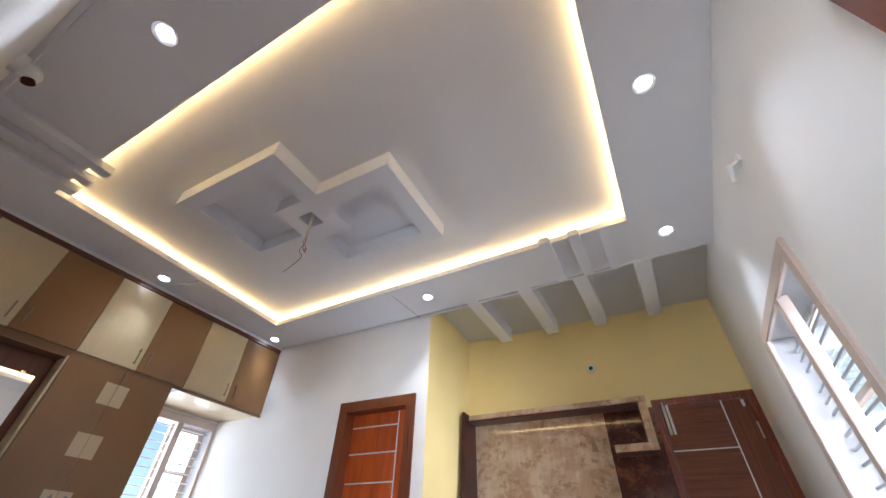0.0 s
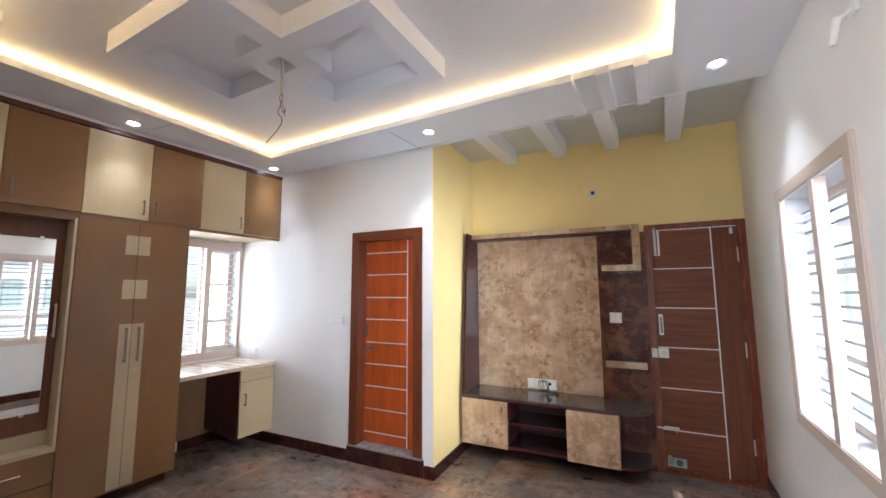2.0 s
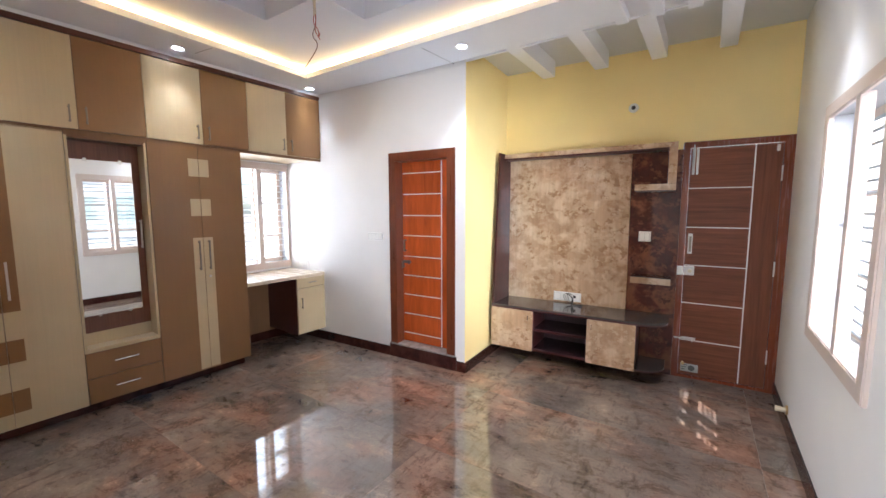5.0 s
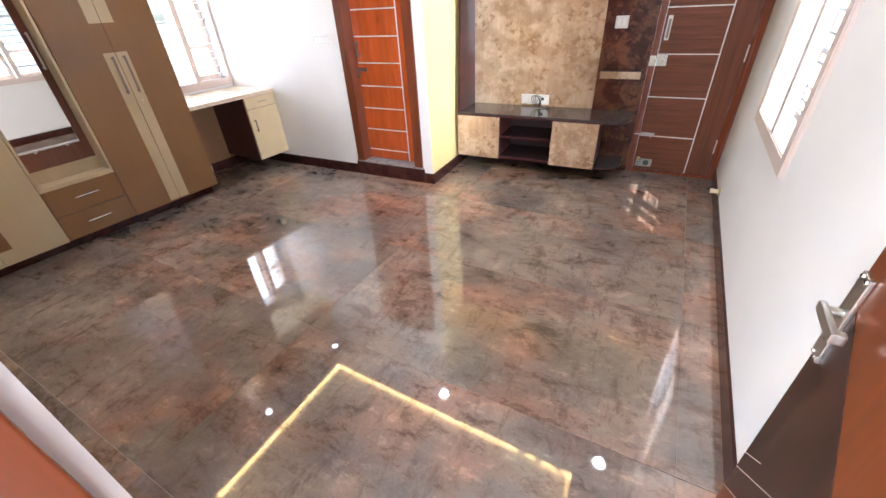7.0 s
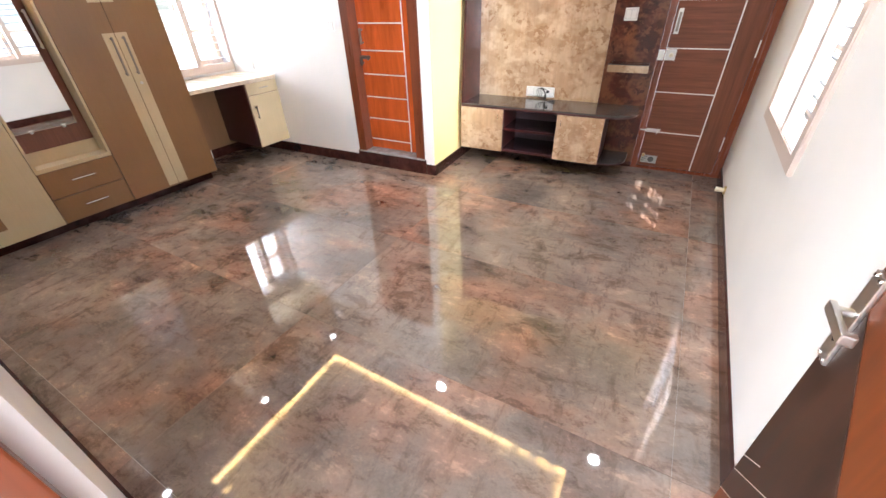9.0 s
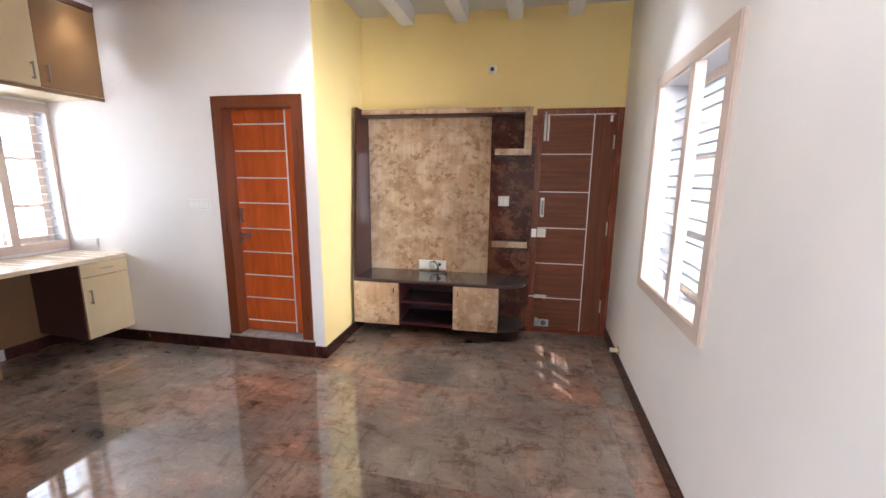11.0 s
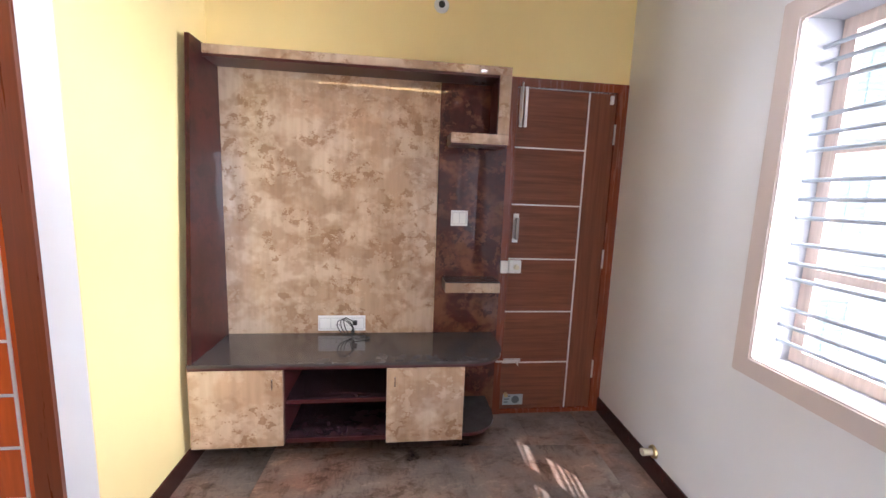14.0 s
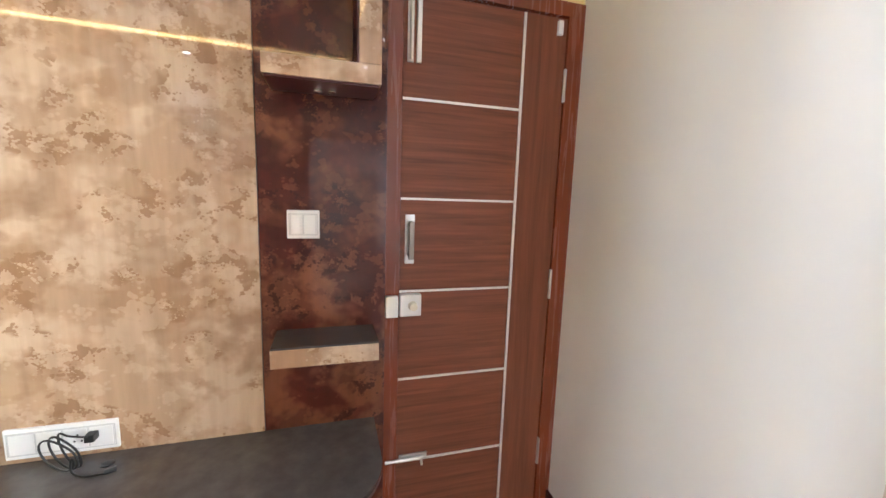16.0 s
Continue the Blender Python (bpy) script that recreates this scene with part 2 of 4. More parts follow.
GRANITE = mottled("grey_threshold_stone", [(0.3, (0.20, 0.18, 0.17)), (0.5, (0.28, 0.26, 0.25)), (0.65, (0.33, 0.31, 0.30)), (0.8, (0.4, 0.38, 0.36))], 0.3, 0.2, 14.0)
FACADE = paint("neighbour_plaster", (0.75, 0.77, 0.74), 0.8, 0.08)
GROUND = paint("dusty_ground", (0.35, 0.31, 0.26), 0.9, 0.2)

GLASS = material("window_glass", (1, 1, 1), 0.0)
_, _, gb = nodes_of(GLASS)
gb.inputs["Transmission Weight"].default_value = 1.0
gb.inputs["IOR"].default_value = 1.45


def glowing(name, color, strength):
    m = material(name, color)
    _, _, b = nodes_of(m)
    b.inputs["Emission Color"].default_value = (*color, 1)
    b.inputs["Emission Strength"].default_value = strength
    return m


LED = glowing("warm_led_strip", (1.0, 0.66, 0.25), 4.5)
LAMP = glowing("cool_downlight", (0.92, 0.96, 1.0), 15.0)


def marble():
    """Polished vitrified tile: broad slate, taupe and salmon fields in flowing drifts, feathered dark strokes, thin torn cracks."""
    m = material("polished_brown_marble_tile", (0.2, 0.15, 0.13), 0.04, coat=0.0, spec=0.5)
    n, l, b = nodes_of(m)

    def bent(scale, amount, turn, stretch, shuffle):
        """Coordinates pushed about by a soft noise, so that what is drawn on them flows."""
        v = coords(m, stretch, (0, 0, radians(turn)), shuffle)
        soft = n.new("ShaderNodeTexNoise")
        soft.inputs["Scale"].default_value, soft.inputs["Detail"].default_value = scale, 3.0
        l.new(v, soft.inputs["Vector"])
        push, add = n.new("ShaderNodeVectorMath"), n.new("ShaderNodeVectorMath")
        push.operation, add.operation = "SCALE", "ADD"
        push.inputs["Scale"].default_value = amount
        l.new(soft.outputs["Color"], push.inputs[0])
        l.new(v, add.inputs[0])
        l.new(push.outputs[0], add.inputs[1])
        return add.outputs[0]

    flow = bent(1.6, 0.9, -30, (0.9, 1.2, 1.0), 3.0)
    flow2 = bent(2.4, 0.6, -38, (0.9, 1.35, 1.0), 7.0)
    field = noise_of(m, flow, 1.5, 4, 0.5, 0.3)
    rust = noise_of(m, bent(1.2, 0.7, -20, (1.0, 1.2, 1.0), 11.0), 1.7, 4, 0.55, 0.2)
    stroke = noise_of(m, flow2, 2.6, 10, 0.74, 0.0)
    torn = noise_of(m, coords(m, (0.8, 1.7, 1.0), (0, 0, radians(-35)), 7.0), 8.0, 10, 0.78, 0.15)
    cross = noise_of(m, coords(m, (2.2, 0.7, 1.0), (0, 0, radians(8)), 4.0), 7.0, 9, 0.75, 0.15)
    grain = noise_of(m, coords(m, (1, 1, 1), (0, 0, 0.5), 5.0), 70, 5, 0.75, 0.2)
    base = ramp(m, field, [(0.30, (0.138, 0.112, 0.098)), (0.44, (0.192, 0.147, 0.122)), (0.54, (0.238, 0.176, 0.142)), (0.64, (0.280, 0.208, 0.168)), (0.76, (0.335, 0.268, 0.224))])
    warm = ramp(m, rust, [(0.36, (0.90, 0.96, 0.96)), (0.48, (1.0, 1.0, 0.98)), (0.56, (1.10, 0.97, 0.89)), (0.66, (1.26, 0.96, 0.82))])
    col = mix(m, base, warm, 1.0, "MULTIPLY")
    marks = ramp(m, stroke, [(0.32, (0.40, 0.36, 0.34)), (0.40, (0.60, 0.56, 0.53)), (0.44, (0.92, 0.91, 0.90)), (0.55, (1.0, 1.0, 1.0)), (0.61, (1.15, 1.14, 1.12)), (0.70, (1.40, 1.37, 1.32))])
    col = mix(m, col, marks, 0.9, "MULTIPLY")
    flakes = ramp(m, torn, [(0.36, (0.50, 0.45, 0.42)), (0.43, (0.80, 0.76, 0.74)), (0.47, (1, 1, 1)), (0.57, (1.02, 1.02, 1.02)), (0.62, (1.45, 1.42, 1.38))])
    hatch = ramp(m, cross, [(0.36, (0.42, 0.38, 0.36)), (0.43, (0.74, 0.71, 0.69)), (0.47, (1, 1, 1)), (0.60, (1.02, 1.02, 1.02)), (0.67, (1.25, 1.24, 1.22))])
    where = ramp(m, rust, [(0.42, (0.6, 0.6, 0.6)), (0.56, (1, 1, 1))])
    elsewhere = ramp(m, field, [(0.44, (0.45, 0.45, 0.45)), (0.58, (0.75, 0.75, 0.75))])
    col = mix(m, col, mix(m, (1.0, 1.0, 1.0), flakes, where), 1.0, "MULTIPLY")
    col = mix(m, col, mix(m, (1.0, 1.0, 1.0), hatch, elsewhere), 1.0, "MULTIPLY")
    fine = ramp(m, grain, [(0.3, (0.86, 0.86, 0.87)), (0.7, (1.13, 1.12, 1.11))])
    to_color(m, mix(m, col, fine, 0.9, "MULTIPLY"))
    to_rough(m, grain, 0.02, 0.045)
    b.inputs["IOR"].default_value = 2.1
    return m


MARBLE = marble()
GROUT = material("pale_grout", (0.34, 0.28, 0.24), 0.6)


# ---- mesh helpers ----
def box(bm, x0, x1, y0, y1, z0, z1, bevel=0.0):
    r = bmesh.ops.create_cube(bm, size=1.0, matrix=Matrix.LocRotScale(((x0 + x1) / 2, (y0 + y1) / 2, (z0 + z1) / 2), None, (abs(x1 - x0), abs(y1 - y0), abs(z1 - z0))))
    if bevel:
        edges = {e for v in r["verts"] for e in v.link_edges}
        bmesh.ops.bevel(bm, geom=list(edges), offset=bevel, segments=2, profile=0.7, affect="EDGES")
    return bm


def rod(bm, a, b, r, seg=12, r2=None):
    a, b = Vector(a), Vector(b)
    turn = (b - a).to_track_quat("Z", "Y").to_matrix().to_4x4()
    bmesh.ops.create_cone(bm, cap_ends=True, segments=seg, radius1=r, radius2=r if r2 is None else r2, depth=(b - a).length, matrix=Matrix.Translation((a + b) / 2) @ turn)
    return bm


def cells(bm, us, vs, solid, w0, w1, axes="xyz"):
    """A slab of thickness w0..w1 from the cells of a grid for which solid(u, v) holds; axes: which axes u, v and w are."""
    order = ["xyz".index(a) for a in axes]
    made = {}

    def vert(u, v, w):
        if (u, v, w) not in made:
            p = [0, 0, 0]
            for n, value in zip(order, (u, v, w)):
                p[n] = value
            made[u, v, w] = bm.verts.new(p)
        return made[u, v, w]

    def full(i, j):
        return 0 <= i < len(us) - 1 and 0 <= j < len(vs) - 1 and solid((us[i] + us[i + 1]) / 2, (vs[j] + vs[j + 1]) / 2)

    for i in range(len(us) - 1):
        for j in range(len(vs) - 1):
            if not full(i, j):
                continue
            a, b, c, d = us[i], us[i + 1], vs[j], vs[j + 1]
            for w in (w0, w1):
                bm.faces.new([vert(a, c, w), vert(b, c, w), vert(b, d, w), vert(a, d, w)])
            for di, dj, p, q in ((-1, 0, (a, c), (a, d)), (1, 0, (b, c), (b, d)), (0, -1, (a, c), (b, c)), (0, 1, (a, d), (b, d))):
                if not full(i + di, j + dj):
                    bm.faces.new([vert(*p, w0), vert(*q, w0), vert(*q, w1), vert(*p, w1)])
    bmesh.ops.recalc_face_normals(bm, faces=bm.faces)
    return bm


def prism(bm, outline, z0, z1):
    low = [bm.verts.new((x, y, z0)) for x, y in outline]
    high = [bm.verts.new((x, y, z1)) for x, y in outline]
    bm.faces.new(low[::-1]), bm.faces.new(high)
    for n in range(len(outline)):
        m = (n + 1) % len(outline)
        bm.faces.new([low[n], low[m], high[m], high[n]])
    bmesh.ops.recalc_face_normals(bm, faces=bm.faces)
    return bm


def mesh_of(name, bm, mat):
    data = bpy.data.meshes.new(name)
    bm.to_mesh(data)
    bm.free()
    data.materials.append(mat)
    return data


def smooth_of(data):
    for p in data.polygons:
        p.use_smooth = len(p.vertices) == 4 and p.area < 0.002
    return data


def part(name, bm, mat, parent=None, label=""):
    ob = new(name, mesh_of(name, bm, mat))
    if parent:
        ob.parent = parent
    return tagged(ob, label)


def thing(name, matrix, label, category, group="", kind=""):
    ob = new(name)
    ob.matrix_world = matrix
    ob.empty_display_size = 0.1
    return tagged(ob, label, category, group, kind)


def tube(name, points, r, mat, parent=None, label="", res=3):
    curve = bpy.data.curves.new(name, "CURVE")
    curve.dimensions, curve.bevel_depth, curve.bevel_resolution, curve.resolution_u = "3D", r, res, 8
    s = curve.splines.new("NURBS")
    s.points.add(len(points) - 1)
    for p, q in zip(s.points, points):
        p.co = (*q, 1)
    s.use_endpoint_u, s.order_u = True, 3
    curve.materials.append(mat)
    tmp = bpy.data.objects.new(name, curve)
    scene.collection.objects.link(tmp)
    data = bpy.data.meshes.new_from_object(tmp.evaluated_get(bpy.context.evaluated_depsgraph_get()))
    bpy.data.objects.remove(tmp)
    for p in data.polygons:
        p.use_smooth = True
    ob = new(name, data)
    if parent:
        ob.parent = parent
    return tagged(ob, label)


def wall(name, matrix, us, vs, holes, w0, w1, axes, mat, label):
    """A wall with openings: holes are (u0, u1, v0, v1)."""
    us = sorted({*us, *(h[0] for h in holes), *(h[1] for h in holes)})
    vs = sorted({*vs, *(h[2] for h in holes), *(h[3] for h in holes)})
    bm = cells(bmesh.new(), us, vs, lambda u, v: not any(h[0] < u < h[1] and h[2] < v < h[3] for h in holes), w0, w1, axes)
    ob = new(name, mesh_of(name, bm, mat))
    ob.matrix_world = matrix
    return tagged(ob, label, "wall", kind="structure")


# ---- structure ----
HIGH = 3.06
TVY, RDY, RETX = 3.885, 2.937, -1.515
I = Matrix.Identity(4)
wall("wall_north", I, [-1.70, 1.15], [0, HIGH], [(0.135, 0.880, 0.0, 2.105)], TVY, TVY + 0.16, "xzy", YELLOW, "yellow painted wall behind the television unit")
wall("wall_bathroom", I, [-4.35, RETX - 0.004], [0, HIGH], [(-2.385, -1.62, 0.0, 2.085)], RDY, RDY + 0.16, "xzy", WHITE, "off-white painted wall with the red bathroom door")
bm = box(bmesh.new(), RETX - 0.12, RETX, RDY + 0.11, TVY, 0, HIGH)
box(bm, RETX - 0.004, RETX, RDY + 0.001, RDY + 0.11, 0, HIGH)
tagged(part("wall_return", bm, YELLOW), "pale yellow painted return wall of the alcove", "wall", kind="structure")
wall("wall_east", RIGHT, [-3.6, 1.35], [0, HIGH], [(-0.865, 0.065, 0.835, 2.045)], 0.0, 0.22, "yzx", WHITE, "off-white painted wall with the barred window")
wall("wall_west", LEFT, [-3.2, 0.15], [0, HIGH], [(-0.90, -0.06, 0.865, 2.02)], -0.80, -0.60, "yzx", WHITE, "off-white painted wall behind the wardrobe")
wall("wall_south", SOUTH, [-4.1, 1.1], [0, HIGH], [(0.0, 0.93, -0.1, 2.12)], -0.14, 0.0, "xzy", WHITE, "off-white painted wall with the entrance doorway")
# the unseen hall behind the entrance; fawn walls added to keep reflections dim
wall("wall_hall_back", SOUTH, [-1.6, 2.4], [0, HIGH], [], -3.1, -3.0, "xzy", HALL, "unseen hall wall, plain fawn to keep reflections dim")
wall("wall_hall_left", SOUTH, [-3.0, -0.14], [0, HIGH], [], -1.6, -1.5, "yzx", HALL, "unseen hall wall, plain fawn to keep reflections dim")
wall("wall_hall_right", SOUTH, [-3.0, -0.14], [0, HIGH], [], 2.3, 2.4, "yzx", HALL, "unseen hall wall, plain fawn to keep reflections dim")
# rooms behind the two inner doors stay shut
wall("wall_bathroom_back", I, [-4.35, RETX], [0, HIGH], [], TVY, TVY + 0.12, "xzy", WHITE, "plain white wall behind the bathroom door")

# false ceiling: lower border with an open tray, LED cove, raised alcove with beams
TRAY = [(-3.09, 0.545), (-3.04, 2.51), (0.273, 2.32), (0.185, 0.36)]
SOF, TOP = 2.80, 2.885


def grown(quad, d):
    c = Vector((sum(p[0] for p in quad) / 4, sum(p[1] for p in quad) / 4))
    out = []
    for x, y in quad:
        v = Vector((x, y)) - c
        out.append((x + math.copysign(d, v.x), y + math.copysign(d, v.y)))
    return out


bm = bmesh.new()


def ring(bm, inner, outside, z0, z1):
    """A flat band between two loops of four points, from z0 to z1."""
    n = len(inner)
    rows = [[bm.verts.new((x, y, z)) for x, y in loop] for loop in (inner, outside) for z in (z0, z1)]
    i0, i1, o0, o1 = rows
    for k in range(n):
        j = (k + 1) % n
        for quad in ((i0[k], i0[j], o0[j], o0[k]), (i1[k], i1[j], o1[j], o1[k]), (i0[k], i0[j], i1[j], i1[k]), (o0[k], o0[j], o1[j], o1[k])):
            bm.faces.new(quad)
    bmesh.ops.recalc_face_normals(bm, faces=bm.faces)
    return bm


# border: four trapezia round the tray
o = [(-4.25, -0.30), (-4.25, 3.02), (1.12, 2.768), (0.98, -0.60)]
ring(bm, TRAY, o, SOF, SOF + 0.02)
ring(bm, TRAY, grown(TRAY, 0.018), SOF + 0.02, SOF + 0.045)
soffit = part("ceiling_border", bm, CEIL)
tagged(soffit, "white false ceiling border with plaster lip", "ceiling", kind="structure")
bm = prism(bmesh.new(), grown(TRAY, 0.16), TOP, TOP + 0.02)
tagged(part("ceiling_tray", bm, CEIL), "white raised tray of the false ceiling", "ceiling", kind="structure")
bm = ring(bmesh.new(), grown(TRAY, 0.16), grown(TRAY, 0.18), SOF + 0.02, TOP + 0.02)
tagged(part("ceiling_cove", bm, CEIL), "white back of the lighting cove", "ceiling", kind="structure")
bm = box(bmesh.new(), -4.4, 1.2, -3.3, 4.1, HIGH, HIGH + 0.12)
tagged(part("ceiling_slab", bm, CEIL), "plain white ceiling slab", "ceiling", kind="structure")
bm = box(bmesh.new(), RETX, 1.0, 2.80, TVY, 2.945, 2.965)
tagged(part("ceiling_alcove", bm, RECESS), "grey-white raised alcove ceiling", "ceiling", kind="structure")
bm = prism(bmesh.new(), [(RETX, 2.934), (RETX, 2.954), (1.0, 2.80), (1.0, 2.775)], SOF + 0.001, 2.945)
tagged(part("ceiling_fascia", bm, CEIL), "white step between the border and the alcove ceiling", "ceiling", kind="structure")

for a, b in (((-1.683, 2.50), (-1.632, 2.93)), ((-3.32, 1.625), (-3.085, 1.64))):
    dx, dy = b[0] - a[0], b[1] - a[1]
    ob = part("trim", box(bmesh.new(), 0, math.hypot(dx, dy), -0.002, 0.002, -0.0012, 0.004), material("seam_shadow_filler", (0.30, 0.30, 0.31), 0.8))
    ob.matrix_world = pose(a[0], a[1], SOF, 0, 0, math.degrees(math.atan2(dy, dx)))
    tagged(ob, "thin open joint between two ceiling boards", "ceiling joint", kind="structure")

# LED strips in the cove and their light
led = grown(TRAY, 0.06)
for k in range(4):
    (ax, ay), (bx, by) = led[k], led[(k + 1) % 4]
    mid, d = Vector(((ax + bx) / 2, (ay + by) / 2, SOF + 0.035)), Vector((bx - ax, by - ay, 0))
    strip = thing("led_strip", Matrix.Translation((mid.x, mid.y, SOF + 0.02)) @ pose(0, 0, 0, 0, 0, math.degrees(math.atan2(d.y, d.x))), "warm yellow LED strip lying in the ceiling cove", "light strip", "cove lights")
    part("tape", box(bmesh.new(), -d.length / 2, d.length / 2, -0.006, 0.006, 0.0, 0.004), LED, strip)
    turn = pose(0, 0, 0, 225, 0, math.degrees(math.atan2(d.y, d.x)))
    lamp("led_light", "AREA", Matrix.Translation(mid) @ turn, 3.6 * d.length, (1.0, 0.63, 0.23), d.length, 0.09)


def ceiling_strip(x, y0, y1, z0, z1, wide, slant, label, group):
    ob = thing("ceiling_beam", pose(x, y0, z0, 0, 0, -slant), label, "ceiling beam", group)
    part("plaster_body", box(bmesh.new(), 0, wide, 0, y1 - y0, 0, z1 - z0, 0.003), CEIL, ob)


for x in (-1.13, -0.65, -0.19, 0.285):
    ceiling_strip(x, 2.85, 3.74, SOF, 2.945, 0.115, 3.3, "white plaster beam under the alcove ceiling", "alcove beams")
for x in (-0.325, -0.12, 0.08):
    ceiling_strip(x, 2.27, 2.78, SOF - 0.05, SOF, 0.075, 3.3, "short white plaster strip under the ceiling border", "ceiling strips")
for x in (-2.62, -2.80, -2.98):
    ceiling_strip(x, 0.03, 0.60, SOF - 0.05, SOF, 0.075, 3.3, "short white plaster strip under the ceiling border", "ceiling strips")

# interlocking square frames hung in the tray
A, B = (-2.375, -1.48, 0.90, 1.60), (-1.84, -0.94, 1.255, 1.965)
HA, HB, HC = (-2.27, -1.61, 1.01, 1.51), (-1.72, -1.06, 1.38, 1.865), (-1.725, -1.61, 1.355, 1.475)


def within(r, x, y):
    return r[0] < x < r[1] and r[2] < y < r[3]


def star(x, y):
    if within(HC, x, y):
        return False
    if within(A, x, y) and within(B, x, y):
        return True
    return (within(A, x, y) and not within(HA, x, y)) or (within(B, x, y) and not within(HB, x, y))


cx, cy = -1.66, 1.42
xs = sorted({v - cx for r in (A, B, HA, HB, HC) for v in r[:2]})
ys = sorted({v - cy for r in (A, B, HA, HB, HC) for v in r[2:]})
deco = thing("ceiling_ornament", pose(cx, cy, 2.765, 0, 0, -2.5), "white plaster ornament of two interlocking square frames", "ceiling ornament")
part("square_frame", cells(bmesh.new(), xs, ys, lambda x, y: star(x + cx, y + cy) and within(A, x + cx, y + cy), 0.0, TOP - 2.765), CEIL, deco)
part("square_frame", cells(bmesh.new(), xs, ys, lambda x, y: star(x + cx, y + cy) and not within(A, x + cx, y + cy), 0.0, TOP - 2.765), CEIL, deco)
wires = thing("hanging_wires", pose(-1.665, 1.415, 2.90), "loose electrical wires hanging from the ceiling hook", "wires")
part("conduit", rod(bmesh.new(), (0, 0, 0), (0.0, 0.005, -0.30), 0.008), material("conduit_cream", (0.62, 0.55, 0.42), 0.5), wires)
tube("wire", [(0, 0.005, -0.28), (0.01, 0.01, -0.34), (-0.03, 0.0, -0.40), (0.02, 0.01, -0.45), (-0.01, -0.01, -0.52), (-0.06, -0.03, -0.58)], 0.0022, WIRE_DARK, wires)
tube("wire", [(0, 0.005, -0.28), (-0.02, 0.0, -0.33), (0.03, 0.0, -0.38), (0.01, 0.02, -0.42), (0.04, 0.0, -0.40)], 0.0022, WIRE_RED, wires)
tube("wire", [(0, 0.005, -0.28), (0.02, 0.0, -0.32), (-0.02, 0.01, -0.37), (0.03, 0.01, -0.43)], 0.0022, WIRE_RED, wires)

# downlights
for x, y in ((-1.50, 0.20), (0.44, 1.34), (0.51, 2.53), (-1.40, 2.64), (-3.28, 2.74), (-3.33, 1.50), (-3.38, 0.25), (0.36, 0.12)):
    dl = thing("ceiling_downlight", pose(x, y, SOF), "round white recessed ceiling downlight, switched on", "ceiling light", "downlights")
    bm = bmesh.new()
    bmesh.ops.create_cone(bm, cap_ends=False, segments=28, radius1=0.054, radius2=0.034, depth=0.008, matrix=Matrix.Translation((0, 0, -0.004)))
    part("rim", bm, PLASTIC, dl)
    bm = bmesh.new()
    bmesh.ops.create_circle(bm, cap_ends=True, segments=28, radius=0.036, matrix=Matrix.Translation((0, 0, -0.003)))
    part("diffuser", bm, LAMP, dl, "glowing round diffuser")
    lamp("downlight_beam", "SPOT", pose(x, y, SOF - 0.02), 15.0 if x < -3 else (48.0 if x < 0 else 36.0) if y > 2.5 else 23.0, (0.90, 0.95, 1.0), 0.045, cone=80 if x < -3 else 92 if x < 0 else 80)

# floor bed, skirting
bm = box(bmesh.new(), -4.4, 1.3, -3.3, 4.1, -0.12, -0.004)
floor = tagged(part("floor", bm, GROUT), "polished brown marble-look tiled floor", "floor", kind="structure")
sk = 0.10


def skirting(matrix, x0, x1, y0, y1):
    ob = part("baseboard", box(bmesh.new(), x0, x1, y0, y1, 0.0, sk, 0.002), SKIRT)
    ob.matrix_world = matrix
    tagged(ob, "dark maroon stone skirting along the wall", "skirting", kind="structure")


skirting(RIGHT, -0.012, 0.0, -2.9, 1.13)
skirting(I, -3.95, -2.41, RDY - 0.012, RDY)
skirting(I, -1.60, RETX + 0.010, RDY - 0.012, RDY)
skirting(I, RETX, RETX + 0.012, RDY, TVY - 0.02)
skirting(I, RETX + 0.013, 0.134, TVY - 0.012, TVY)
skirting(SOUTH, -3.0, -0.0, 0.0, 0.012)


# ---- doors ----
def handle(parent, x, y, z0, z1, mat=STEEL, out=0.035, wide=0.012, name="handle", label="", away=(0, -1, 0)):
    """A bow handle standing off a face towards away, between z0 and z1."""
    ax, ay, _ = away
    bm = bmesh.new()
    px, py = x + ax * out, y + ay * out
    h = wide / 2
    box(bm, px - h, px + h, py - h, py + h, z0, z1, 0.003)
    for z in (z0 + 0.012, z1 - 0.012):
        rod(bm, (x, y, z), (px, py, z), wide * 0.45)
    return part(name, bm, mat, parent, label)


def ring_frame(name, x0, x1, z0, z1, w, y0, y1, mat, parent, sill=False):
    us, vs = [x0, x0 + w, x1 - w, x1], ([z0, z0 + w, z1 - w, z1] if sill else [z0, z1 - w, z1])
    bm = cells(bmesh.new(), us, vs, lambda u, v: not (x0 + w < u < x1 - w and (v > z0 + w if sill else True) and v < z1 - w), y0, y1, "xzy")
    return part(name, bm, mat, parent)


